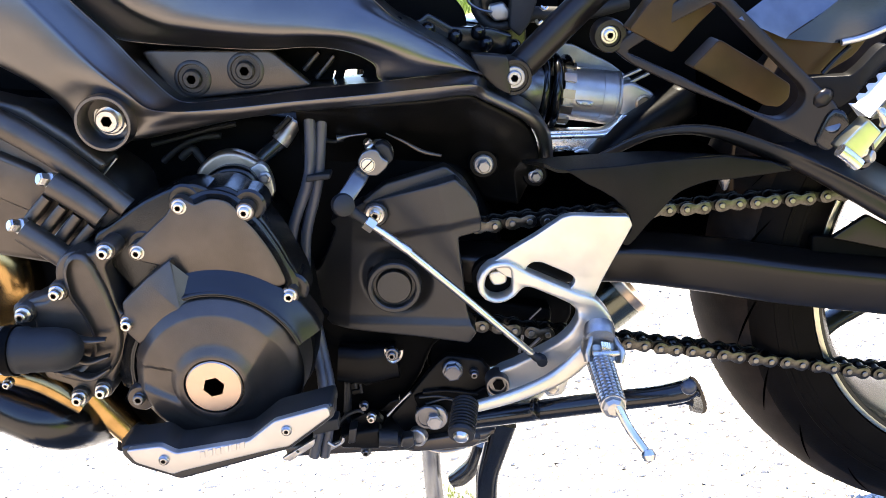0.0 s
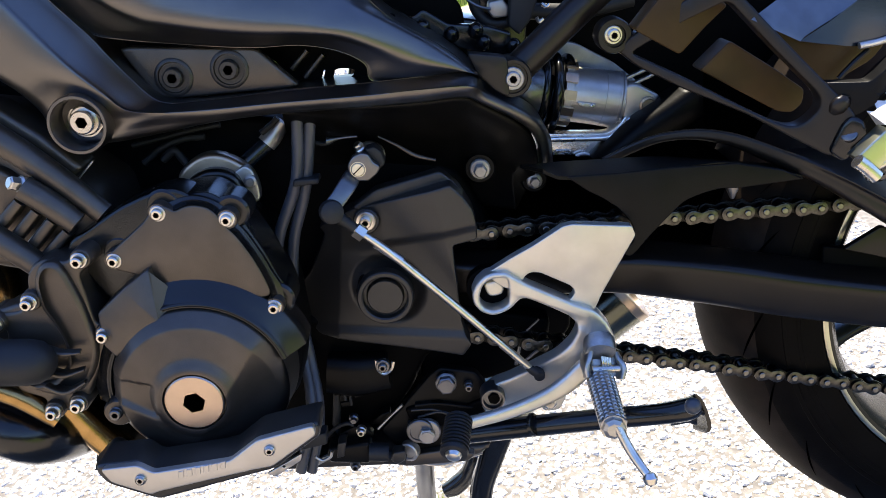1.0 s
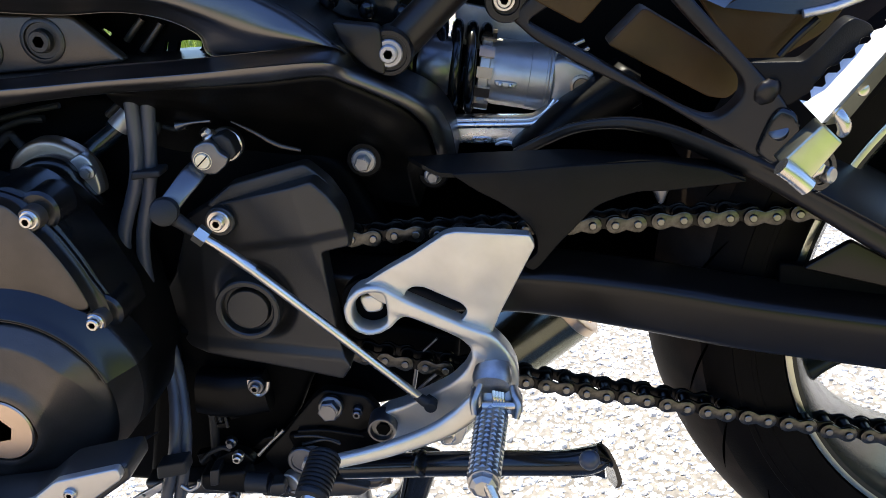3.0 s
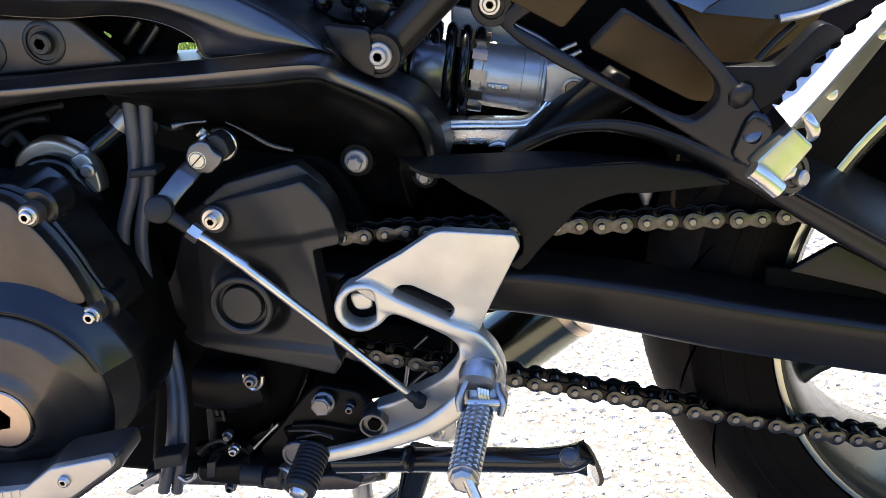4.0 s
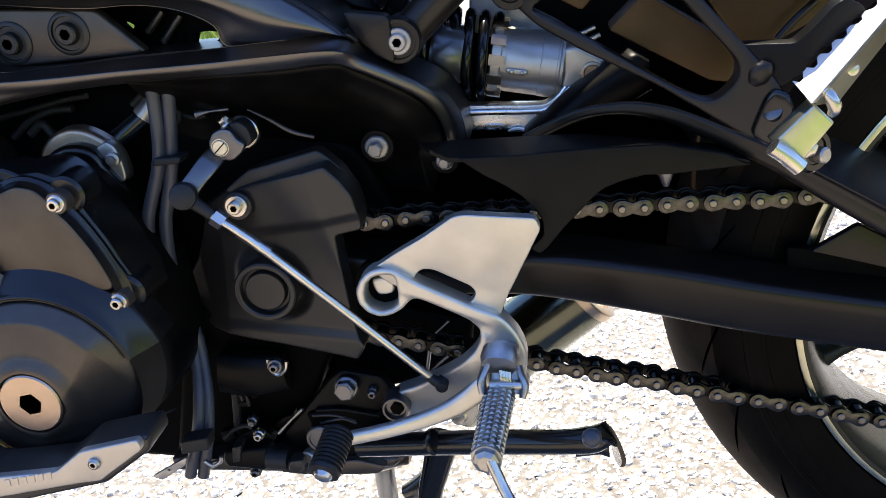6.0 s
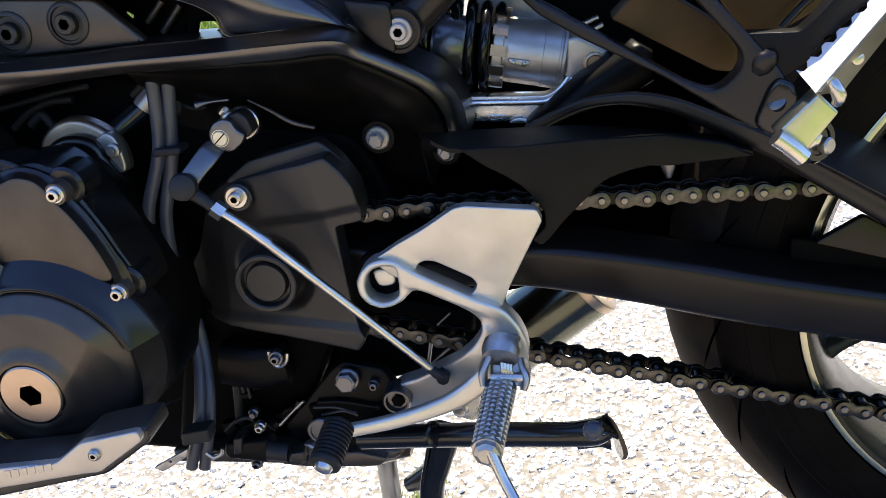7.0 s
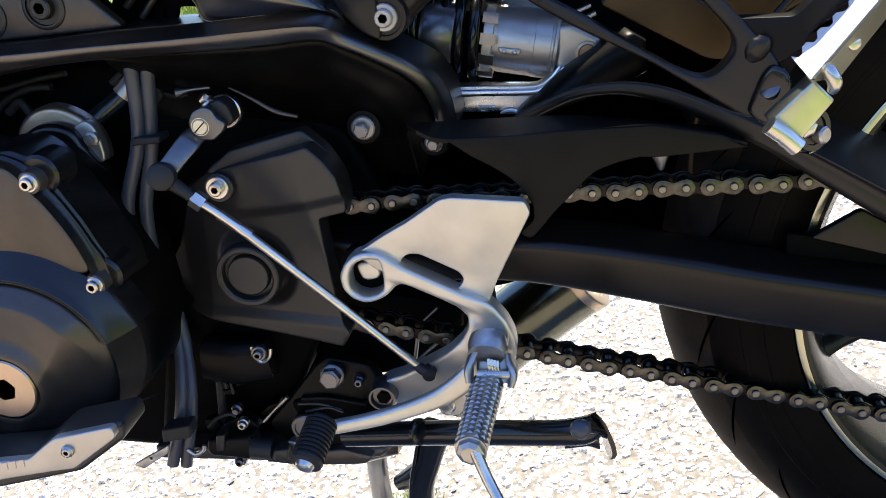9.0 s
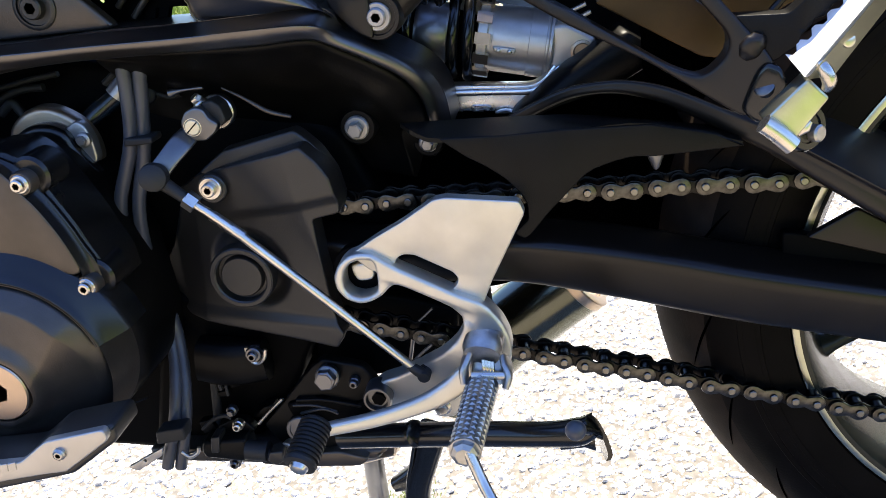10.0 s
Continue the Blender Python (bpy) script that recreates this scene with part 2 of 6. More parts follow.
def skin(bm, lines, n=5, m=4):
    """A closed body whose skin runs smoothly along and across the lines; the last line joins the first."""
    along = [spline(line, n) for line in lines]
    across = [spline([row[i] for row in along], m) for i in range(len(along[0]))]
    cols = [[bm.verts.new(V(p)) for p in col] for col in across]
    k = len(cols[0])
    for c1, c2 in zip(cols, cols[1:]):
        for j in range(k):
            bm.faces.new((c1[j], c2[j], c2[(j + 1) % k], c1[(j + 1) % k]))
    bm.faces.new(cols[0])
    bm.faces.new(cols[-1])
    return bm


def back(line, d, down=0.0):
    """The same line, d further from the near side and that much lower."""
    return [(x, y + d, z - down) for x, y, z in line]


def inset(pts, d):
    """An outline in x and z drawn in by d; a negative d draws it out."""
    k = len(pts)
    area = sum(pts[i][0] * pts[(i + 1) % k][1] - pts[(i + 1) % k][0] * pts[i][1] for i in range(k))
    sign, out = (1 if area > 0 else -1), []
    for i in range(k):
        e1 = Vector((pts[i][0] - pts[i - 1][0], pts[i][1] - pts[i - 1][1])).normalized()
        e2 = Vector((pts[(i + 1) % k][0] - pts[i][0], pts[(i + 1) % k][1] - pts[i][1])).normalized()
        n1, n2 = Vector((-e1.y, e1.x)), Vector((-e2.y, e2.x))
        w = (n1 + n2).normalized() if (n1 + n2).length > 1e-6 else n1
        w = w * sign * d / max(0.5, w.dot(n1))
        out.append((pts[i][0] + w.x, pts[i][1] + w.y))
    return out


def relief(bm, outline, depth, thick=12.0, bevel=2.0, step=4.0, holes=(), steps=3):
    """A moulded plate facing -y: depth(x, z) is the place of its face; the edges are rounded, holes go through."""
    loops = [[(p[0], p[2]) for p in outline], *[[(p[0], p[2]) for p in h] for h in holes]]
    pts, edges, rims = [], [], []
    for no, loop in enumerate(loops):
        fine = []
        for (x1, z1), (x2, z2) in zip(loop, loop[1:] + loop[:1]):
            cuts = max(1, int(math.hypot(x2 - x1, z2 - z1) / step))
            fine += [(x1 + (x2 - x1) * c / cuts, z1 + (z2 - z1) * c / cuts) for c in range(cuts)]
        loop = fine
        sgn = 1 if no == 0 else -1
        rows = []
        for j in range(steps + 1):
            a = math.pi / 2 * j / steps
            rows.append([(x, depth(x, z) + bevel * (1 - math.sin(a)), z) for x, z in inset(loop, sgn * bevel * (1 - math.cos(a)))])
        rims.append(([(x, depth(x, z) + thick, z) for x, z in loop], rows))
        o = len(pts)
        pts += [Vector((p[0], p[2])) for p in rows[-1]]
        edges += [(o + i, o + (i + 1) % len(loop)) for i in range(len(loop))]
    fixed = [list(rows[-1]) for _, rows in rims]

    def inside(x, z, loop):
        hit = False
        for (x1, z1), (x2, z2) in zip(loop, loop[1:] + loop[:1]):
            if (z1 > z) != (z2 > z) and x < (x2 - x1) * (z - z1) / (z2 - z1) + x1:
                hit = not hit
        return hit

    inner = [[(p[0], p[2]) for p in row] for row in fixed]
    shrunk = [inset(inner[0], step * 0.45)] + [inset(q, -step * 0.45) for q in inner[1:]]
    xs, zs = [p[0] for p in inner[0]], [p[1] for p in inner[0]]
    row_no, z = 0, min(zs)
    while z < max(zs):
        x = min(xs) + (row_no % 2) * step * 0.5
        while x < max(xs):
            if inside(x, z, shrunk[0]) and not any(inside(x, z, q) for q in shrunk[1:]):
                pts.append(Vector((x, z)))
            x += step
        z += step * 0.866
        row_no += 1
    co, _, faces, _, _, _ = delaunay_2d_cdt(pts, edges, [], 0, 1e-4)
    vs = [bm.verts.new(V((c.x, depth(c.x, c.y), c.y))) for c in co]
    for f in faces:
        m = sum((co[i] for i in f), Vector((0, 0))) / len(f)
        if inside(m.x, m.y, inner[0]) and not any(inside(m.x, m.y, q) for q in inner[1:]):
            bm.faces.new([vs[i] for i in f])
    for rear, rows in rims:
        rings = [[bm.verts.new(V(p)) for p in row] for row in [rear, *rows]]
        k = len(rear)
        for r1, r2 in zip(rings, rings[1:]):
            for i in range(k):
                bm.faces.new((r1[i], r1[(i + 1) % k], r2[(i + 1) % k], r2[i]))
    return bm


def ramp01(v, a, b):
    """0 below a, 1 above b, smooth between."""
    t = min(1.0, max(0.0, (v - a) / (b - a)))
    return t * t * (3 - 2 * t)


def past(x, z, p, q):
    """How far (x, z) lies to the left of the line from p to q."""
    dx, dz = q[0] - p[0], q[1] - p[1]
    return (dx * (z - p[1]) - dz * (x - p[0])) / math.hypot(dx, dz)


OUT = (0, -1, 0)


def socket_bolt(c, r=4.4, flange=6.4, name="bolt", axis=OUT, material=None, head=5.0):
    """A cap screw with a washer and a six-sided socket."""
    b = B()
    lathe(b, c, axis, [(flange, -4), (flange, 0.6), (flange - 0.7, 1.4), (r + 0.3, 1.4), (r, 2), (r, head - 0.8), (r - 0.8, head), (r * 0.54, head)], n=20)
    lathe(b, c, axis, [(r * 0.54, head), (r * 0.5, head - 1.4), (0, head - 1.6)], n=6)
    return part(name, b, material or M_STEEL)


def hex_bolt(c, r=6.0, flange=9.0, name="bolt", axis=OUT, material=None, head=6.0):
    b = B()
    lathe(b, c, axis, [(flange, -4), (flange, 0.6), (flange - 1, 1.6), (r, 1.8)], n=22)
    lathe(b, c, axis, [(r, 1.5), (r, head - 0.8), (r * 0.86, head), (0, head - 0.4)], n=6, turn=0.3)
    lathe(b, c, axis, [(r * 0.7, head - 0.6), (r * 0.7, head + 0.6), (0, head + 0.6)], n=18)
    return part(name, b, material or M_STEEL)


# ---- frame ----
low = [(-419.4, -50, 245), (-395.4, -54, 219.4), (-365.8, -56, 199), (-341.8, -54, 178.2), (-330.6, -46, 157.3), (-325.1, -42, 132.6), (-287.9, -46, 128.4), (-249.5, -42, 129.6), (-204.9, -35, 128.9), (-154.9, -28, 127.6), (-97.7, -8, 107.8), (-50.1, -2, 100.4), (-19.8, 3, 97.9), (-7.5, 8, 88.7), (5.4, 13, 78.7), (16.5, 16, 69.8), (25.1, 24, 57.8), (30.2, 32, 43.7)]
face = [(-383.6, -64, 265.9), (-357.8, -68, 235), (-335.6, -68, 209.7), (-316.3, -67, 188.1), (-304.5, -58, 171.2), (-295.8, -50, 146.1), (-270.1, -57, 140.7), (-239.9, -53, 139.7), (-198.7, -46, 137.5), (-152.1, -39, 136.1), (-93.2, -34, 132.3), (-47.4, -28, 129.1), (-10.9, -23, 127.8), (2.4, -12, 119.3), (24.3, -1, 103.6), (40.7, 10, 88.2), (49.9, 20, 69.3), (52.5, 28, 44.2)]
crest = [(-356.5, -66, 282.2), (-335.8, -69, 250.5), (-315.3, -69, 219.7), (-295.4, -68, 192.1), (-275.6, -67, 169.3), (-262.7, -64, 153.9), (-245, -60, 148.6), (-224.5, -55, 145.9), (-194.7, -49, 143.6), (-150.7, -42, 141.6), (-92.2, -37, 138.3), (-46.6, -32, 136.3), (-7.3, -26, 133.5), (5.9, -9, 123.5), (28.9, 2, 107.3), (46.8, 13, 90.8), (56.1, 23, 70.9), (58.2, 31, 44.2)]
slope = [(-350, -63, 283.6), (-329.7, -65, 251.4), (-309.3, -64, 220.4), (-291.3, -64, 193.1), (-272.8, -63, 171.2), (-260.8, -61, 156.1), (-244.1, -57, 150.1), (-224, -52, 147.4), (-194, -46, 145.1), (-150.9, -39, 142.9), (-92.2, -34, 139.6), (-46.4, -29, 137.5), (-6, -22, 134.4), (7.7, 0, 123), (31.6, 12, 106.4), (50.1, 22, 89.9), (59.5, 32, 69.3), (61, 40, 41.4)]
rim = [(-322.5, -52, 277.7), (-307.7, -48, 245.5), (-282.8, -44, 209.7), (-273.6, -43, 194.6), (-259.7, -42, 173.8), (-247.5, -42, 158.3), (-236.1, -42, 152.3), (-217.1, -39, 150.3), (-187.1, -34, 149.2), (-141.9, -28, 148.8), (-91.7, -22, 145.6), (-45.3, -16, 143.9), (-1.8, -8, 141.8), (9.2, 12, 121.6), (33.9, 24, 104.2), (52.8, 34, 87.5), (62.3, 44, 66.6), (63.9, 52, 37.7)]
sill = back(low[:9], 10) + [(-161.9, 15, 103), (-105.2, 40, 68.5), (-59.7, 44, 54.5), (-26, 46, 47.5), (-11.9, 46, 44.6), (-0, 46, 41.4), (10.4, 48, 37.3), (18.1, 48, 33.6), (25.9, 48, 30.4)]
hem = back(low[:9], 40) + [(-171.4, 60, 63.2), (-111.8, 60, 27.4), (-69.2, 60, 18.5), (-31.8, 60, 10.2), (-15.6, 60, 8.2), (0.6, 60, 4.9), (11.3, 60, 2.4), (19.4, 60, 0.2), (27.5, 60, -2)]
b = B()
under = low[:8] + [(x, y + 12, z - 5) for x, y, z in face[8:]]
skin(b, [back(under, 60), under, face, crest, slope, rim, back(rim, 3), back(rim, 50)])
part("lower_frame_spar", b, M_PAINT, sharp=70)
# Same casting as the spar, given a blacker material for its shade.
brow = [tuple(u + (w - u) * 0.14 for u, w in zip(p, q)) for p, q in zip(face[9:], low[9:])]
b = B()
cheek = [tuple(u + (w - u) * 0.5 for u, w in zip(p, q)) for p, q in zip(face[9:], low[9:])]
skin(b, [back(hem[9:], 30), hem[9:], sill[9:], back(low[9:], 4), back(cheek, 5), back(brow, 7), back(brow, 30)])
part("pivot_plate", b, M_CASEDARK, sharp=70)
edge = [(-325.8, -44, 277.9), (-311.2, -39, 245.3), (-295.1, -34, 221.7), (-280.4, -32, 208.4), (-257.8, -33, 201.8), (-215, -32, 192.8), (-167.3, -30, 184.4), (-131.7, -28, 181.5), (-103.2, -26, 173.7), (-84.3, -22, 160.8), (-79.7, -18, 146.4), (-50.1, -14, 142.3), (-1.7, -9, 143.4)]
belly = [(-311.1, -52, 288), (-288.1, -50, 251.4), (-264.7, -48, 227.8), (-246.5, -47, 214.1), (-230.4, -47, 207.9), (-197.3, -46, 199.4), (-159.5, -43, 191.8), (-127.2, -40, 188.2), (-98, -36, 181.3), (-75.5, -31, 168.7), (-60.3, -25, 154.5), (-38, -20, 147.4), (-1, -11, 142.2)]
crown = [(-295.7, -60, 301.5), (-273.3, -60, 262.1), (-254.7, -60, 235.8), (-233, -58, 221.9), (-213.2, -57, 215.3), (-185.1, -55, 207.4), (-152.4, -52, 199.7), (-123.1, -48, 194.7), (-95.9, -44, 187.9), (-72.5, -38, 176), (-49.4, -31, 162.3), (-25.2, -24, 151.5), (0, -13, 140.5)]
flank = [(-260.7, -50, 338.6), (-239, -50, 294.8), (-220.4, -48, 269.1), (-198.7, -46, 254.4), (-179.8, -44, 243.9), (-152.1, -42, 232.2), (-124, -40, 220.3), (-99.5, -36, 210.6), (-77, -32, 198.9), (-56.5, -28, 185), (-33.4, -22, 168.1), (-14, -17, 153.1), (2.5, -10, 138.3)]
ridge = [(-222.4, -22, 362.5), (-188.1, -22, 328.3), (-163.6, -22, 302), (-141.9, -22, 279.4), (-123.4, -22, 260.9), (-108.3, -20, 246.6), (-95.2, -18, 231.4), (-80.1, -16, 212.2), (-62.4, -12, 192.5), (-42.4, -9, 178), (-20.8, -7, 162.2), (-6.6, -5, 148), (4.9, -5, 134.3)]
b = B()
skin(b, [back(edge, 60), back(edge, 3), edge, belly, crown, flank, ridge, back(ridge, 4), back(ridge, 70)])
part("upper_frame_spar", b, M_PAINT, sharp=70)
b = B()
slab(b, rounded([(-270.1, -22, 194.3), (-262.6, -22, 195.2), (-166.6, -22, 182.4), (-161.6, -22, 177.2), (-137.6, -22, 150.4), (-142.5, -22, 148.7), (-226.2, -22, 151.3), (-237.9, -22, 151.4), (-248.9, -22, 154.6), (-254.4, -22, 161.4)], 5), 8, 2.5)
part("mount_plate", b, M_CASE)
for c in ((-233, -22, 168), (-189, -22, 169)):
    b = B()
    lathe(b, c, OUT, [(15, -2), (15, 1), (13.5, 2), (12, 2), (11.5, 0.5), (8, 0.5), (7.5, 5), (6.5, 6), (4, 6)], n=28)
    lathe(b, c, OUT, [(4, 6), (3.6, 3), (0, 3)], n=6)
    part("mount_bolt", b, M_PLASTIC)
c = (-296, -64, 149)
b = B()
lathe(b, c, OUT, [(22.5, -30), (22.5, 5), (21.5, 7), (19.5, 7), (18.5, 5), (17.6, -15), (0, -15)], n=40)
part("frame_boss", b, M_PAINT)
b = B()
lathe(b, c, OUT, [(14, -15), (14, -12), (13, -11), (11.5, -11), (11.5, -9), (10.5, -8), (9, -8), (9, -2.5), (8, -1.5), (4.6, -1.5)], n=28)
lathe(b, c, OUT, [(4.6, -1.5), (4.2, -5), (0, -5)], n=6)
part("engine_mount_bolt", b, M_STEEL)
for c, r in (((-3, 29, 50), 9), ((45, 43, 29), 7)):
    b = B()
    lathe(b, c, OUT, [(r + 5, -30), (r + 5, -4), (r + 3.5, -2), (0, -2)], n=24)
    part("bolt_boss", b, M_CASEDARK)
    hex_bolt(c, r * 0.66, r * 1.02, "pivot_bolt", head=r, material=M_GREY)

# ---- rear subframe and tail ----
b = B()
tube(b, [(26.2, 30, 124), (54.6, 30, 146.2), (80.9, 30, 167.2), (128.3, 30, 204.1)], 13.5, n=20)
lathe(b, (31, 14, 129), OUT, [(16, -26), (16, 3), (15, 5), (12.5, 5), (12, 3), (0, 3)], n=32)
part("subframe_tube", b, M_BRKT)
socket_bolt((31, 9, 129), 6.2, 9.5, "subframe_bolt", material=M_GREY)
b = B()
slab(b, rounded([(-5, 6, 155), (28, 6, 148), (27, 6, 114), (15, 6, 121), (2, 6, 137)], 5), 12, 1.5)
part("subframe_lug", b, M_BRKT)
b = B()
lathe(b, (113, 1, 155), OUT, [(14, -14), (14, 4), (13, 6), (9, 6), (8.5, 3), (0, 3)], n=28)
frame_out = [(114.0, -0.4, 144.1), (128.1, -11.7, 130.3), (156.0, -33.2, 114.2), (197.9, -65.2, 94.3), (227.6, -88.2, 75.9), (245.4, -102.0, 65.3), (258.7, -109.4, 93.4), (254.6, -105.8, 101.5), (219.6, -76.8, 147.4), (191.1, -53.1, 185.9), (176.1, -42.0, 187.9), (147.0, -22.2, 170.8)]
frame_win = [(124.0, -7.9, 141.0), (160.0, -35.6, 121.3), (210.0, -74.2, 91.1), (222.3, -83.6, 86.3), (229.5, -88.6, 89.1), (237.7, -93.8, 98.9), (238.7, -93.9, 107.0), (236.4, -91.7, 112.5), (210.9, -70.7, 145.1), (187.1, -50.8, 177.9), (160.0, -32.2, 163.8)]
relief(b, rounded(frame_out, 5), lambda x, z: -0.7261 * x + 0.0785 * z + 71.10, 13, 1.6, step=6, holes=[rounded(frame_win, 6)])
part("passenger_bracket", b, M_BRKT)
socket_bolt((112, -4, 156), 5, 7.5, "bracket_bolt")
b = B()
relief(b, rounded([(239.9, -92.3, 118.4), (264.6, -110.1, 119.4), (270.8, -114, 126.1), (281.6, -114, 136.9), (286.5, -114, 139.8), (293.3, -114, 136.9), (297.2, -114, 133), (295.3, -114, 129.1), (290.4, -114, 129.1), (290.4, -114, 124.2), (286.5, -114, 123.2), (282.6, -114, 121.2), (280.6, -114, 116.3), (275.7, -114, 116.3), (272.8, -114, 111.5), (268.9, -114, 108.5), (268, -113.8, 103.6), (264.1, -111.2, 100.9), (258.6, -107.6, 96), (251.5, -102.7, 93.6), (246, -98.3, 98.5), (243, -95.2, 110.9)], 2.5), lambda x, z: max(-0.7261 * x + 0.0785 * z + 72.60, -114.0), 12, 0.9, step=5)
part("heel_guard", b, M_GUARD)
b = B()
sweep(b, [(244.8, -98.5, 97.3), (247, -99.8, 100.5), (248.9, -101, 103.3), (250.8, -102.1, 107), (251.7, -102.5, 110)], [(3, 2), (6, 4), (6.5, 4.5), (5.5, 4), (3, 2)], power=2.2)
part("guard_stud", b, M_BRKT)
b = B()
slab(b, rounded([(172.4, -30, 125), (195.6, -30, 144.7), (228.1, -30, 120.9), (253.8, -30, 100.4), (252.7, -30, 89.2), (244.8, -30, 82.7), (233.1, -30, 85.2)], 3), 24, 1.2)
part("tail_panel", b, M_TAIL)
b = B()
slab(b, rounded([(122.8, -30, 161.7), (140.3, -30, 180.6), (158.8, -30, 197.6), (194, -30, 171.4), (177.6, -30, 158.2), (157.1, -30, 138.8)], 3), 24, 1.2)
part("tail_panel", b, M_TAIL)
b = B()
slab(b, rounded([(219, -50, 157), (319, -50, 150), (295, -50, 121), (266, -50, 107), (246, -50, 111)], 6), 5, 1.5)
part("side_panel", b, M_TAIL)

b = B()
loft(b, [[(199, -64, 164), (217, -64, 154), (235, -64, 144)], [(203, -62, 166), (222, -62, 156), (239, -62, 147)], [(234, -40, 177), (261, -40, 174), (297, -40, 169)], [(268, 10, 204), (296, 10, 200), (333, 10, 195)]])
part("tail_cowl", b, M_ARM)
b = B()
loft(b, [[(235, -62, 144), (257, -62, 139), (285, -62, 135), (322, -62, 143)], [(259, -58, 155), (276, -58, 155), (304, -58, 154), (332, -58, 156)], [(286, -56, 172), (302, -56, 170), (324, -56, 167), (345, -56, 164)]])
part("tail_side", b, M_GLOSS)
b = B()
tube(b, [(277, -66, 136), (295, -66, 138), (316, -66, 144)], 2.6, n=10)
part("tail_edge", b, M_SKID)
b = B()
tube(b, [(267, -58, 112), (277, -58, 122), (288, -58, 131)], 2.2, n=8)
part("panel_edge", b, M_SWING)

# ---- swingarm, guard and rear fender ----
b = B()
sweep(b, [(-55, 20, -35), (10, 12, -44), (100, 2, -44), (182, -4, -60), (262, -8, -81.8), (366, -12, -106), (492, -14, -138)],
      [(17, 16), (17, 18), (19, 20), (21.5, 20), (22.8, 20), (23, 20), (23, 20)], n=48, power=5.5, tilt=radians(13))
part("swingarm", b, M_SWING)
b = B()
slab(b, rounded([(64.4, -24, 50.4), (107.6, -24, 48), (144.4, -24, 47.5), (166.1, -24, 46.6), (201.6, -24, 44.9), (242, -24, 34), (260, -24, 24), (205, -24, 23), (189.9, -24, 24.5), (177.1, -24, 22.3), (164.1, -24, 18.6), (157.2, -24, 14.5), (144.2, -24, 2.2), (131.8, -24, -9.4), (119.8, -24, -22.5), (114, -24, -27), (107, -24, -22), (118, -24, -13.1), (118.4, -24, -1.5), (113.7, -24, 8), (105.3, -24, 18.6), (93.9, -24, 27.9), (81.5, -24, 35.9)], 3), 4, 1)
hem_front = [(46.4, -23, 58.8), (53.3, -23, 54.1), (64.3, -23, 50.5), (107.6, -23, 48.1), (144.4, -23, 47.5), (166.2, -23, 46.7), (201.7, -23, 45), (258, -23, 27)]
hem_back = [(31.3, 20, 52.3), (48.6, 20, 51.6), (65, 20, 51), (105.2, 20, 48.6), (144.5, 20, 45.8), (167.6, 20, 42.4), (205.5, 20, 34.9), (258, 14, 26)]
loft(b, [hem_front, hem_back, back(hem_back, 0, 3), back(hem_front, 0, 3)], n=3, closed=True)
part("chain_guard", b, M_GUARD)
b = B()
top = [(106.9, 44, 41.6), (130.9, 38, 52.6), (151.5, 32, 60.2), (172.9, 26, 63.4), (191.4, 18, 63.9), (212.6, 10, 59.8), (232.7, 0, 52.3), (252, -10, 43.7), (271, -18, 34.5), (299.2, -28, 19.6), (339.9, -36, -6.4), (403.6, -40, -49.8)]
crease = back(top[:8], 3) + [(277.4, -4, 36.1), (314.8, 20, 32.4), (358.3, 22, 3.4), (429.5, 22, -44.2)]
keel = [(112.3, 46, 35.3), (135.3, 40, 45.3), (153.6, 33, 52.4), (172.3, 27, 54.9), (190.9, 20, 54.1), (212.3, 12, 48.2), (232.5, 2, 38.5), (252.1, -8, 28.4), (274.5, -18, 15.4), (300.2, -26, -2.2), (342.7, -32, -32.7), (408.4, -36, -79.7)]
nose = [(p[0] + 0.3 * (q[0] - p[0]), p[1] - 1.2, p[2] + 0.3 * (q[2] - p[2])) for p, q in zip(top, keel)]
keel = [(q[0], p[1] + 1.5, q[2]) for p, q in zip(top, keel)]
skin(b, [back(crease[:8], 30, 12) + back(crease[8:], 40), crease, top, nose, keel, back(keel[:8], 30, 4) + back(keel[8:], 40)])
part("swingarm_brace", b, M_BRKT, sharp=60)
b = B()
rear = [(102.8, 94, 25.5), (109.8, 94, 34.9), (127.2, 94, 47.7), (146.7, 94, 61.9), (169.9, 94, 74.3), (192.7, 94, 87.7)]
bulge = [(113.6, 78, 26.4), (121.5, 78, 33.1), (137, 78, 45.4), (156.3, 78, 58.8), (178.5, 78, 71.1), (199.7, 78, 83.1)]
hollow = [(133.4, 82, 15.4), (145.4, 82, 22.7), (161.8, 82, 31.4), (180.3, 82, 42.4), (202.9, 82, 54.4), (224.8, 82, 65.3)]
skin(b, [back(rear, 20), rear, bulge, hollow, back(hollow, 30)])
part("swingarm_arch", b, M_CASEDARK, sharp=70)
b = B()
slab(b, rounded([(300, -14, -48), (332, -14, -30), (367, -14, -53), (452, -14, -108), (454, -14, -126), (360, -14, -69), (323, -14, -56)], 3), 5, 1.2)
part("axle_gusset", b, M_SWING)
# Black slab added for the shade between swingarm and wheel.
b = B()
slab(b, rounded([(287, -4, -47), (306, -4, -51), (341, -4, -63), (418, -4, -92), (422, -4, -139), (287, -4, -109)], 4), 8, 1.5)
part("swingarm_dark_fill", b, M_DARK)

b = B()
lathe(b, (205, -10, 20), (0, 0, -1), [(6, -2), (6, 0), (2, 10), (0, 11)], n=12)
part("guard_clip", b, M_ARM)

# ---- chain ----
PITCH = 15.875
chain = new("chain")
chain.parent = bike
chain["label"] = "oily olive steel drive chain"


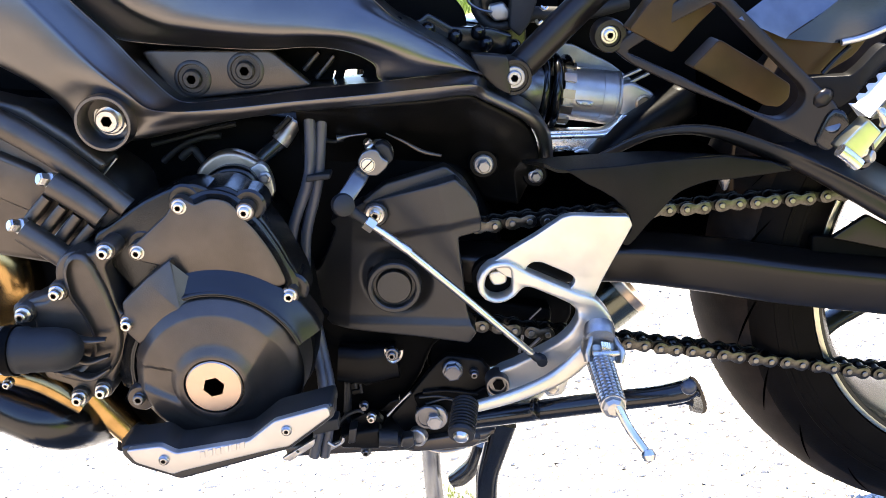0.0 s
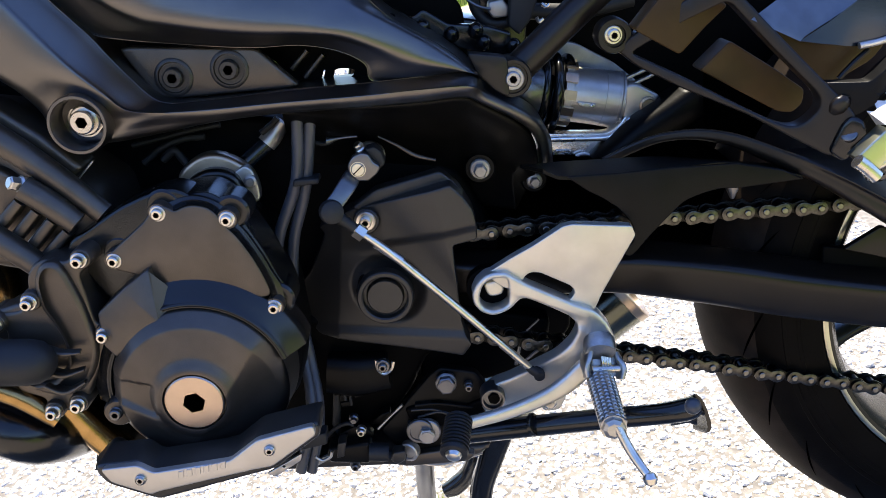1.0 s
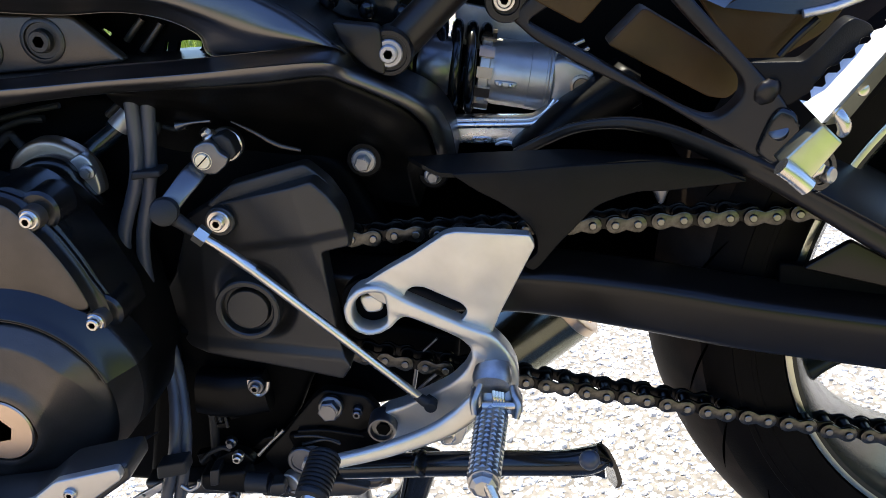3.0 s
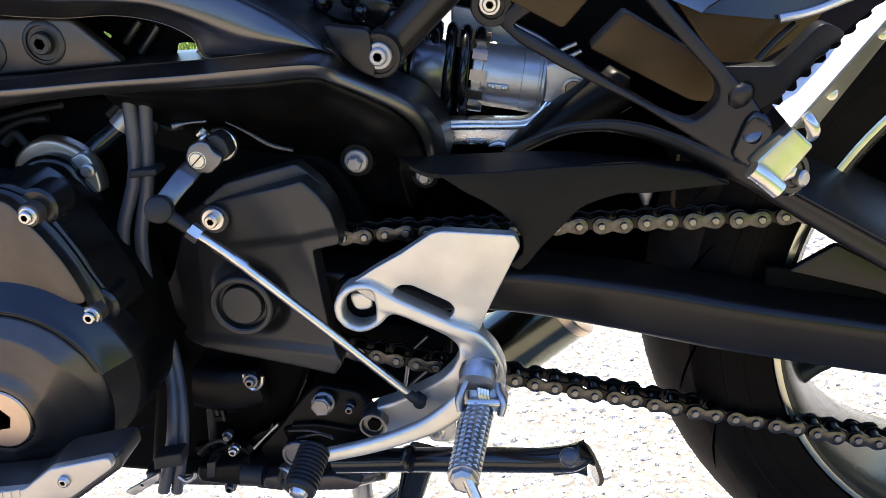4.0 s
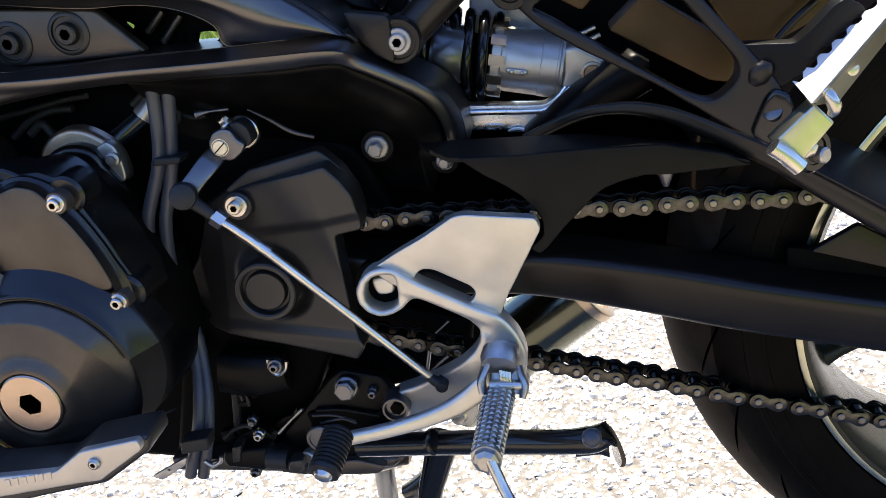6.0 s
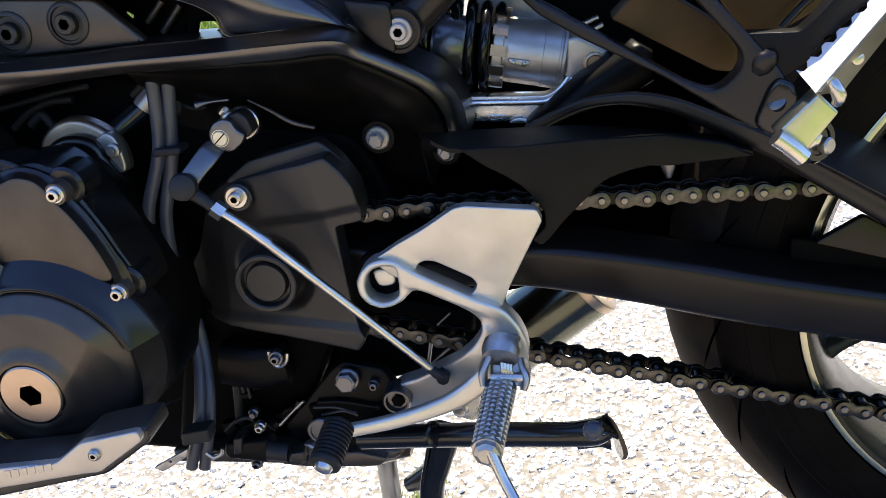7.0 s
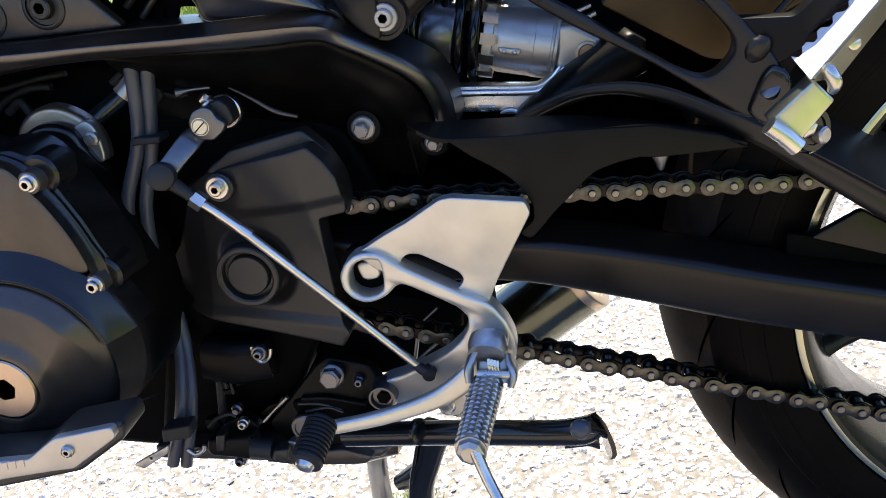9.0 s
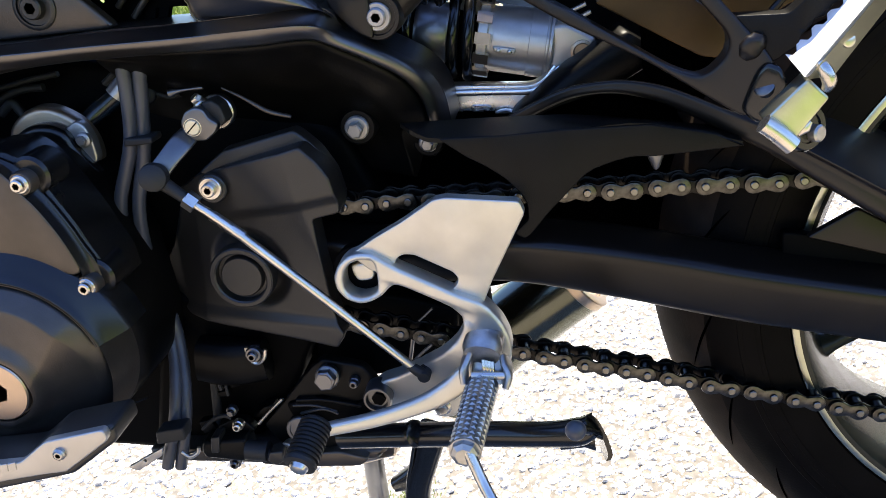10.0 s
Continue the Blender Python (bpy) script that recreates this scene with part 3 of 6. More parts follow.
def plate_loop(y, r=6.6, waist=4.2):
    out = []
    for cx, a0 in ((PITCH, -110), (0, 70)):
        for k in range(9):
            a = radians(a0 + 220 * k / 8)
            out.append((cx + r * math.cos(a), y, r * math.sin(a)))
        out.append((PITCH / 2, y, waist if cx else -waist))
    return out


def link_mesh(name, ys, thick, bodies, material):
    b = B()
    for y in ys:
        slab(b, plate_loop(y), thick, 0.6, steps=2)
    for r, y0, y1 in bodies:
        for cx in (0, PITCH):
            lathe(b, (cx, y0, 0), (0, 1, 0), [(r * 0.8, 0), (r, 0.5), (r, y1 - y0 - 0.5), (r * 0.8, y1 - y0)], n=12)
    for v in b.verts:
        v.co -= Vector((0, -MID, H))
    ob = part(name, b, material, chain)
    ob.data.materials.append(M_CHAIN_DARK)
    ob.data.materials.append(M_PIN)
    # Faces deeper in the chain get the dark steel in place of shade.
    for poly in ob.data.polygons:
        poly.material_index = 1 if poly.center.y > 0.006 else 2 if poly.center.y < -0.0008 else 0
    return ob


outer = link_mesh("outer_link", (0, 18.2), 2.0, [(2.9, -1.9, 21.5)], M_CHAIN)
inner = link_mesh("inner_link", (2.6, 15.6), 2.0, [(4.9, 4, 16)], M_CHAIN_DARK)


def run_of_links(x0, z0, slope, first, count, even):
    """Links laid nose to tail along a straight run; every other one is an outer link."""
    dx, dz = math.cos(slope) * PITCH, math.sin(slope) * PITCH
    for i in range(first, first + count):
        wob = 0.6 * math.sin(i * 2.1)
        p = V((x0 + i * dx, 0, z0 + i * dz + wob))
        src = outer if (i % 2 == 0) == even else inner
        if src.get("used"):
            ob = src.copy()
            scene.collection.objects.link(ob)
        else:
            ob = src
            src["used"] = 1
        ob.matrix_basis = Matrix.Translation(p) @ Matrix.Rotation(-slope - 0.02 * math.sin(i * 1.7), 4, "Y")
        ob.parent = chain


run_of_links(0, 0, math.atan2(-11, 254), -6, 39, False)
run_of_links(115, -138, math.atan2(-201 + 138, 343 - 115), -14, 42, True)
for ob in (outer, inner):
    del ob["used"]
b = B()
lathe(b, (-90, 6, -40), (0, 1, 0), [(0, 0), (38, 0), (40, 1), (40, 7), (38, 8), (0, 8)], n=32)
part("front_sprocket", b, M_DARK)

# ---- rear wheel ----
WC = (522, 97, -113)
wheel = new("rear_wheel")
wheel.parent = bike
b = B()
prof = []
for k in range(25):
    a = radians(-100 + 200 * k / 24)
    prof.append((235 + 82 * max(0.0, math.cos(a)) ** 0.75 if abs(a) < radians(90) else 226, 90 * math.sin(a) * (1 if abs(a) < radians(90) else 0.93)))
lathe(b, WC, (0, 1, 0), [(220, -74), *prof, (220, 74), (220, -74)], n=96, cap=False)
tyre = part("tyre", b, M_TYRE, wheel)
tyre.data.materials.append(M_TREAD)
# The lit-to-shaded change across the tyre is done with these two colours.
for poly in tyre.data.polygons:
    if abs((poly.center.y + MID) * 1000 - WC[1]) < 74 and math.hypot(poly.center.x * 1000 - WC[0], (poly.center.z - H) * 1000 - WC[2]) > 240:
        poly.material_index = 1
for r0, y0 in ((249.5, -89.4), (262, -87.6)):
    b = B()
    lathe(b, WC, (0, 1, 0), [(r0 - 2.4, y0 + 0.8), (r0 - 1.6, y0 - 0.35), (r0 + 1.6, y0 - 0.2), (r0 + 2.4, y0 + 1.0)], n=120, cap=False)
    part("sidewall_rib", b, M_TYRE, wheel)
for k in range(7):
    b = B()
    rows = []
    for j in range(7):
        th = radians(196 + 9 * k + 6 * j / 6)
        rows.append([b.verts.new(V((WC[0] + rr * math.cos(th), WC[1] + y1, WC[2] + rr * math.sin(th)))) for rr, y1 in ((252.4, -88.8), (253.2, -89.5), (258.4, -88.8), (259.2, -87.8))])
    for q1, q2 in zip(rows, rows[1:]):
        for m in range(3):
            b.faces.new((q1[m], q1[m + 1], q2[m + 1], q2[m]))
    part("sidewall_bar", b, M_TYRE, wheel)
for k in range(22):
    for flip in (-1, 1):
        b = B()
        rows = []
        for j in range(9):
            f = j / 8
            a = radians(-66 + 20 * f) * flip * -1
            rr = 235 + 82 * math.cos(a) ** 0.75 + 0.35
            th = 2 * math.pi * (k + (0.5 if flip > 0 else 0)) / 22 + 0.2 * f
            wid = (0.5 + 2.0 * math.sin(math.pi * f)) / rr
            y = WC[1] + 90 * math.sin(a)
            rows.append([b.verts.new(V((WC[0] + rr * math.cos(th + o), y, WC[2] + rr * math.sin(th + o)))) for o in (-wid, wid)])
        for r1, r2 in zip(rows, rows[1:]):
            b.faces.new((r1[0], r1[1], r2[1], r2[0]))
        part("tread_groove", b, M_SHADEBLACK, wheel)
b = B()
lathe(b, WC, (0, 1, 0), [(222, -76), (224, -80), (222, -83), (216, -82), (210, -74), (204, -50), (198, -25), (198, 25), (204, 50), (210, 74), (216, 82), (222, 83), (224, 80), (222, 76)], n=96, cap=False)
part("rim", b, M_RIM, wheel)
# The rim edge's highlight, painted as a separate pale olive ring.
b = B()
lathe(b, WC, (0, 1, 0), [(221, -76.6), (224.8, -79.6), (224.2, -82.6), (222, -83.7), (219.4, -83.2)], n=120, cap=False)
part("rim_lip", b, M_OLIVE, wheel, "thin rim edge with its olive highlight painted on")
for k in range(5):
    b = B()
    a = radians(72 * k + 201.5)
    e = Vector((math.cos(a), 0, math.sin(a)))
    c = Vector(WC)
    sweep(b, [tuple(c + e * 36), tuple(c + e * 110 + Vector((0, -10, 0))), tuple(c + e * 175 + Vector((0, -16, 0))), tuple(c + e * 195 + Vector((0, -18, 0))), tuple(c + e * 207 + Vector((0, -18, 0)))], [(18, 18), (9, 13), (7.5, 13), (9, 15), (15, 20)])
    part("spoke", b, M_RIM, wheel)
b = B()
lathe(b, WC, (0, 1, 0), [(0, -60), (45, -60), (50, -50), (50, 50), (45, 60), (0, 60)], n=32)
part("hub", b, M_RIM, wheel)
b = B()
lathe(b, WC, (0, 1, 0), [(60, -90), (112, -90), (114, -88), (114, -84), (112, -82), (60, -82), (60, -90)], n=90, cap=False)
part("rear_sprocket", b, M_DARK, wheel)

# ---- engine: generator cover ----
gencover = new("generator_cover")
gencover.parent = bike
gencover["label"] = "graphite cast cover with a bronze plug"
PLUG = (-245, -118, -64)
# Recessed case behind the cover, coloured as dark as its shade.
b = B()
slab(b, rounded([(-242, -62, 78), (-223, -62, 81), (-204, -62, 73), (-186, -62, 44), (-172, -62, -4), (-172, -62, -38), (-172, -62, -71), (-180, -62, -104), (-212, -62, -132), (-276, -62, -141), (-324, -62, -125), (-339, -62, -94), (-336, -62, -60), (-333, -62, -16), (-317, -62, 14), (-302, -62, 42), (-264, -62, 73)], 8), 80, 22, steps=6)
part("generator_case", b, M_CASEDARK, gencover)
b = B()
slab(b, rounded([(-297, -85, 43), (-296, -85, 51), (-290, -85, 54), (-262, -85, 73), (-256, -85, 79), (-253, -85, 84), (-247, -85, 86), (-241, -85, 83), (-237, -85, 79.3), (-226.4, -85, 82.6), (-219, -85, 82.1), (-210.7, -85, 78.9), (-205.3, -85, 72.5), (-200.9, -85, 63.1), (-194.4, -85, 53.7), (-186.4, -85, 36.9), (-181.3, -85, 22.2), (-177.9, -85, 7.3), (-179, -85, 2.4), (-185.5, -85, 1.4), (-195.9, -85, 6), (-207.8, -85, 11.9), (-226.1, -85, 16.1), (-247.8, -85, 16), (-251, -85, -4), (-260, -85, 26), (-290, -85, 38)], 3), 28, 1.5)
part("cover_top", b, M_CASE, gencover)
# Wall, collar and flange take the darker copy for their shaded slopes.
b = B()
lip = [(-249.2, -70, 84.5), (-236.5, -70, 87.7), (-223.9, -70, 88.4), (-211.1, -70, 86.5), (-199.8, -70, 76.7), (-191, -70, 61.9), (-186.4, -70, 51.8), (-178.2, -70, 32.5), (-173.1, -70, 16.1), (-167.8, -70, 1.5), (-166.9, -70, -16.8)]
wall = [(-245, -75, 83.1), (-233.1, -75, 86.3), (-222.7, -75, 86.6), (-211.7, -75, 83), (-201.7, -75, 75.2), (-194.7, -75, 61.5), (-188.9, -75, 51.7), (-181.2, -75, 33.9), (-176.2, -75, 18.9), (-171.4, -75, 5.7), (-170.1, -75, -9.4)]
brink = [(-237.6, -84, 79), (-227, -84, 82.3), (-219.6, -84, 81.8), (-211.3, -84, 78.6), (-205.9, -84, 72.2), (-201.5, -84, 62.8), (-195, -84, 53.4), (-186.9, -84, 36.5), (-181.8, -84, 21.7), (-178.5, -84, 6.8), (-178.6, -84, -1.6)]
gutter = [tuple(0.45 * u + 0.55 * w for u, w in zip(p, q)) for p, q in zip(wall, brink)]
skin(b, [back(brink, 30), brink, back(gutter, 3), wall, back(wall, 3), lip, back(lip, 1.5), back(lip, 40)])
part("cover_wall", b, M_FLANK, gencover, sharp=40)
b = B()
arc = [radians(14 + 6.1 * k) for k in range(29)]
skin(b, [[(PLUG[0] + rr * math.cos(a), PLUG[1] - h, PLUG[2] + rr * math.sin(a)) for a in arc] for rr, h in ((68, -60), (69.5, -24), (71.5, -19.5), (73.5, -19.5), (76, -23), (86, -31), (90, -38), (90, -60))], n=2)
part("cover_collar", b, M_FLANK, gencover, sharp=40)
b = B()
slab(b, rounded([(-310, -96, 9), (-285, -95, 27), (-264, -93, 39), (-261, -103, -1), (-281, -104, -13), (-302, -103, -27), (-311, -100, -16)], 2.5), 34, 2)
part("cover_flank", b, M_CASE, gencover)
b = B()


def dome_face(u, w):
    """How far the dome stands out, from its offsets to the plug: a cone with a flat cut on one side and a sunken channel on the other."""
    r = math.hypot(u, w)
    h = 1.8 - 4.4 * ramp01(r, 26, 36) - 0.17 * max(0.0, r - 34)
    h -= 0.42 * max(0.0, (u - 29) * 0.794 - (w - 7.2) * 0.607)
    chan = ramp01(past(u, w, (-71, 27), (-30, 18)) * -1, 0, 5) * ramp01(past(u, w, (-71, 6), (-36, -14)), 0, 5)
    h -= 3.4 * chan * ramp01(r, 31, 37) * ramp01(-u, 6, 16)
    h -= 0.16 * max(0.0, past(u, w, (-71, 4), (-36, -15)) * -1) * ramp01(r, 34, 50)
    return h


rings = []
for rr in [24.4, 25.4, 26.5, 28.5, 30.5, 32.5, 34.5, 36.5, *[38.5 + 1.5 * k for k in range(14)], 59.4]:
    rings.append([(rr, a, dome_face(rr * math.cos(a), rr * math.sin(a))) for a in (2 * math.pi * k / 144 for k in range(144))])
for rr, dh in ((60.2, -0.5), (63, -3.6), (66, -7.0), (68.4, -9.8), (69, -11)):
    rings.append([(rr, a, h + dh) for (_, a, h) in rings[22]])
for rr, h in ((69.4, -24), (69.6, -30), (70, -42), (71, -52), (72, -60)):
    rings.append([(rr, 2 * math.pi * k / 144, h) for k in range(144)])
rings.insert(0, [(23.8, a, -4.0) for (_, a, h) in rings[0]])
grid = [[b.verts.new(V((PLUG[0] + rr * math.cos(a), PLUG[1] - h, PLUG[2] + rr * math.sin(a)))) for rr, a, h in row] for row in rings]
for r1, r2 in zip(grid, grid[1:]):
    for k in range(144):
        b.faces.new((r1[k], r1[(k + 1) % 144], r2[(k + 1) % 144], r2[k]))
b.faces.new(grid[0])
part("cover_dome", b, M_CASE, gencover, sharp=30)
b = B()
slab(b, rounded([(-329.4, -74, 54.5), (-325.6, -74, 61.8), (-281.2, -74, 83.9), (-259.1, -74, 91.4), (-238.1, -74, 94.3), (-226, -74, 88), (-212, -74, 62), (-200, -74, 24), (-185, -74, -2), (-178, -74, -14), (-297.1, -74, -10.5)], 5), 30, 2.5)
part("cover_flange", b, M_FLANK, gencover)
b = B()
vs = [b.verts.new(V(p)) for p in ((-265, -92, 38), (-247, -84, 10), (-261, -103, -2), (-277, -70, 12))]
for f in ((0, 1, 2), (0, 3, 1), (1, 3, 2), (0, 2, 3)):
    b.faces.new([vs[m] for m in f])
part("cover_wedge", b, M_CASE, gencover, sharp=15)
b = B()
slab(b, rounded([(-403, -50, 183), (-363, -50, 167), (-334, -50, 140), (-310, -50, 112), (-325, -50, 100), (-352, -50, 128), (-414, -50, 153)], 4), 30, 4)
slab(b, rounded([(-414, -54, 147), (-367, -54, 117), (-354, -54, 101), (-379, -54, 80), (-426, -54, 111)], 4), 30, 4)
part("cylinder_head", b, M_CASE)
b = B()
lathe(b, PLUG, OUT, [(23, -4), (23, 1.4), (22, 2.4), (9, 2.4)], n=48)
lathe(b, PLUG, OUT, [(9, 2.4), (8.7, 1.4), (8.5, -3.2), (0, -3.4)], n=6, turn=0.4)
part("oil_plug", b, M_GOLD, gencover, label="bronze plug with a six-sided socket")
for c in ((-291, -84, 46), (-249, -84, 79), (-199, -84, 68), (-178, -84, -8)):
    b = B()
    lathe(b, c, OUT, [(8.4, -20), (8.0, -1), (7.4, 0.2), (0, 0.2)], n=24)
    part("bolt_boss", b, M_CASE, gencover)
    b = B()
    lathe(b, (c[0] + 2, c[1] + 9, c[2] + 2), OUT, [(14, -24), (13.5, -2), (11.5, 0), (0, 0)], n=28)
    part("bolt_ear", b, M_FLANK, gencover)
    socket_bolt(c, name="cover_bolt")
socket_bolt((-313, -106, -73), 4.6, 5.2, "cover_bolt", material=M_ARM, head=5)
b = B()
lathe(b, (-312, -106, -74), OUT, [(12, -60), (12, -2), (10.5, 0), (0, 0)], n=24)
part("bolt_boss", b, M_CASE, gencover)
b = B()
slab(b, rounded([(-255.8, -2, 84.7), (-249.3, -2, 91.5), (-238.9, -2, 97.9), (-227.7, -2, 100.5), (-216.7, -2, 98.8), (-206.6, -2, 93.2), (-198.6, -2, 86.5), (-192.8, -2, 77.5), (-190.8, -2, 67.8), (-191.2, -2, 57.9), (-194, -2, 52.3), (-200.8, -2, 50.2), (-242.1, -2, 54.7), (-257.8, -2, 74.9)], 5), 12, 4)
part("starter_flange", b, M_TAN, label="worn brown-grey cast flange")
b = B()
slab(b, rounded([(-208.3, -6, 83.1), (-197.4, -6, 88), (-192.2, -6, 83.1), (-189.5, -6, 73), (-189.6, -6, 59.6), (-192.1, -6, 54.9), (-197.5, -6, 56.8), (-203.3, -6, 66.1), (-206.7, -6, 74.1)], 3), 8, 1.6)
part("flange_lug", b, M_SKID)
hex_bolt((-195.1, -8, 73.9), 4, 5.6, "flange_bolt", head=4, material=M_GREY)
b = B()
slab(b, rounded([(-253.4, -14, 74.8), (-247.7, -14, 80), (-238.7, -14, 86.5), (-228.3, -14, 89.7), (-217.1, -14, 88.8), (-209.1, -14, 85.3), (-203.5, -14, 80.3), (-200.8, -14, 70.7), (-194.6, -14, 58.9), (-187.8, -14, 48.6), (-196.6, -14, 18.1), (-274.5, -14, 26)], 6), 10, 5, steps=6)
part("starter_body", b, M_FLANK)
b = B()
tube(b, [(-211.8, 18, 77), (-203.3, 26, 83.2), (-192.8, 32, 89.4), (-183.4, 36, 95)], 7.6, n=24)
part("breather_pipe", b, M_PIPE)
b = B()
tube(b, [(-185.1, 35, 94.1), (-179.8, 37, 98.8), (-174.1, 39, 104.9), (-168.8, 40, 111.1)], [8.4, 8.4, 8.0, 8.0], n=24)
part("pipe_collar", b, M_SKID)

# ---- engine: sprocket cover ----
RING = (-95.5, -25, -39)


def sprocket_face(x, z):
    """The moulded face: a proud upper panel, a dished recess round the ring, a proud lower flange and a side that falls away."""
    r = math.hypot(x - RING[0], z - RING[2])
    y = -21.0
    y += 7 * (1 - ramp01(r, 24, 35))
    y -= 5.5 * ramp01(past(x, z, (-140, -5), (-14, 10)), 0, 11) * ramp01(x, -135, -90)
    y -= 3.5 * ramp01(-past(x, z, (-150, -72), (-30, -78)), 0, 11) * ramp01(r, 33, 38)
    y += 0.3 * max(0.0, past(x, z, (-150, -90), (-128, 20)))
    y += 0.25 * max(0.0, past(x, z, (-40, 40), (-22, -100)) * -1 - 4)
    return y


b = B()
relief(b, rounded([(-98.2, -22, 43), (-30.7, -22, 55.8), (-21.1, -22, 44.7), (-14.1, -22, 32), (-12.1, -22, 15.9), (-13.4, -22, 3.7), (-34.1, -22, 0.5), (-34.5, -22, -16.6), (-34.3, -22, -39.2), (-34.7, -22, -69.5), (-32.5, -22, -84.1), (-28.1, -22, -92.7), (-36.7, -22, -104.4), (-70.6, -22, -98.9), (-101.5, -22, -94.6), (-132.9, -22, -90.7), (-166.5, -22, -84.6), (-181.1, -22, -65.9), (-188.2, -22, -48.1), (-191.2, -22, -38.6), (-176.4, -22, -36), (-164.9, -22, -22.8), (-152.6, -22, -0.9), (-144.5, -22, 14.1), (-149.6, -22, 20.3), (-134.8, -22, 28.5), (-116.6, -22, 38.6)], 2.5), sprocket_face, 22, 1.6, step=2.2)
part("sprocket_cover", b, M_PLASTIC, sharp=75)
b = B()
lathe(b, (RING[0] - 2, -22, RING[2]), OUT, [(25, -8), (24.3, 1), (23.2, 2), (20.5, 2), (19.4, 1), (19, -5), (16.6, -5), (16, -1.2), (15, -0.2), (0, 0)], n=56)
part("cover_ring", b, M_PLASTIC)
b = B()
slab(b, rounded([(-115, -9, 40.6), (-93, -9, 54.4), (-37.8, -9, 63.6), (-32.3, -9, 58.5), (-23.1, -9, 48), (-14.5, -9, 30.4), (-12.2, -9, 13.1), (-15.5, -9, -2.7), (-28.4, -9, 8.2), (-37.4, -9, 43.3), (-103.9, -9, 33.4)], 3), 14, 2)
part("cover_rim", b, M_PLASTIC)
b = B()
lathe(b, (-104, -17, 30), OUT, [(11, -8), (11, 0), (10, 1), (0, 1)], n=28)
part("bolt_boss", b, M_PLASTIC)
socket_bolt((-104, -19, 31), 5, 8.5, "cover_bolt", head=6)

# ---- rider peg bracket ----
b = B()
plate = [(-10, -30, -25), (12, -33, -12), (32, -35, -2), (57, -38, 13), (65, -38, 14), (114, -37, 6), (117, -36, -3), (88, -31, -54), (78, -29, -76), (64, -29, -74), (22, -29, -49), (2, -29, -38)]
slot = [(22, -30, -32), (28, -30, -28), (36, -30, -29), (62, -30, -45), (65, -30, -51), (61, -30, -57), (54, -30, -60), (21, -30, -39)]
slab(b, rounded(plate, 2.2), 9, 1.1, holes=[rounded(slot, 3)])
part("bracket_plate", b, M_ALU)
b = B()
arm = [(7.3, -37, -22.8), (23.3, -37, -35.2), (45.3, -37, -48.6), (63.7, -37, -59.9), (78.7, -37, -67), (84.4, -37, -72.4), (91.8, -37, -83.9), (95.9, -37, -96.2), (96.6, -37, -107.5), (93.5, -37, -120.6), (83, -37, -128.5), (70.1, -37, -131.6), (57.2, -37, -135.7), (42.9, -37, -147.1), (23.1, -37, -161.9), (3.8, -37, -173.2), (-9.1, -37, -177.1), (-17.7, -37, -177.7), (-24.9, -37, -172.1), (-26.4, -37, -161), (-21.1, -37, -148.8), (-10.4, -37, -141), (2.6, -37, -137.1), (22.2, -37, -125.9), (44.1, -37, -109.1), (57.6, -37, -96.6), (64, -37, -86.4), (64.2, -37, -79), (58, -37, -71.2), (45.1, -37, -62.4), (28.5, -37, -52), (22.1, -37, -48.8), (16.5, -37, -50.1), (8.7, -37, -56.7), (0.1, -37, -60.5), (-8.4, -37, -61.2), (-17.2, -37, -56.8), (-22.6, -37, -48.6), (-23, -37, -38.6), (-18.3, -37, -29.7), (-10.4, -37, -23.4), (-1.8, -37, -21.6)]
eye = [(-16.4, -37, -41), (-13.7, -37, -33.6), (-8.6, -37, -28.8), (-2.1, -37, -27.2), (6.3, -37, -28), (8.5, -37, -31.2), (8.5, -37, -42.3), (7.1, -37, -52), (1.1, -37, -55.6), (-6.3, -37, -56.8), (-13.2, -37, -53.9), (-16.7, -37, -48.2)]


def arm_face(x, z):
    """Level at the bolt eye and elbow, dished along the web and falling back to the lever boss."""
    y = -37 + 14 * ramp01(-x, -62, 2) * ramp01(-z, 92, 124)
    y += 0.22 * max(0.0, -104 - z) * (1 - ramp01(x, 40, 70))
    web = abs(past(x, z, (8, -36), (78, -72)) + 10)
    y += 2.2 * (1 - ramp01(web, 2, 7)) * ramp01(x, 4, 22) * (1 - ramp01(x, 62, 80))
    return y


relief(b, rounded(arm, 3), arm_face, 16, 2.6, step=2.4, holes=[rounded(eye, 2.5)])
part("bracket_arm", b, M_ALU)
b = B()
lathe(b, (-8, -20, -42), OUT, [(19, -10), (19, 0), (0, 0)], n=24)
part("eye_backing", b, M_DARK)
b = B()
slab(b, rounded([(-12, -27, -34), (3, -27, -33), (5, -27, -38), (4, -27, -47), (-8, -27, -48), (-11, -27, -42)], 5), 8, 2)
part("eye_bolt", b, M_ALU)
b = B()
lathe(b, (-15, -18, -153), OUT, [(11.5, -12), (11.5, 3), (10.5, 4.5), (9, 4.5), (8.5, 2), (8, 0.5), (0, 0.5)], n=32)
part("lever_boss", b, M_ARM)
b = B()
lathe(b, (-14, -19, -153), OUT, [(5.5, -4), (5.5, 2), (0, 2)], n=6)
part("boss_bolt", b, M_DARK)
b = B()
lathe(b, (82, -40, -91), Vector(((76, -66, -121))) - Vector(((82, -40, -91))), [(0, -3), (9.5, -2.5), (11, 0), (11, 14), (10, 15), (0, 15)], n=28)
part("peg_mount", b, M_PEG)

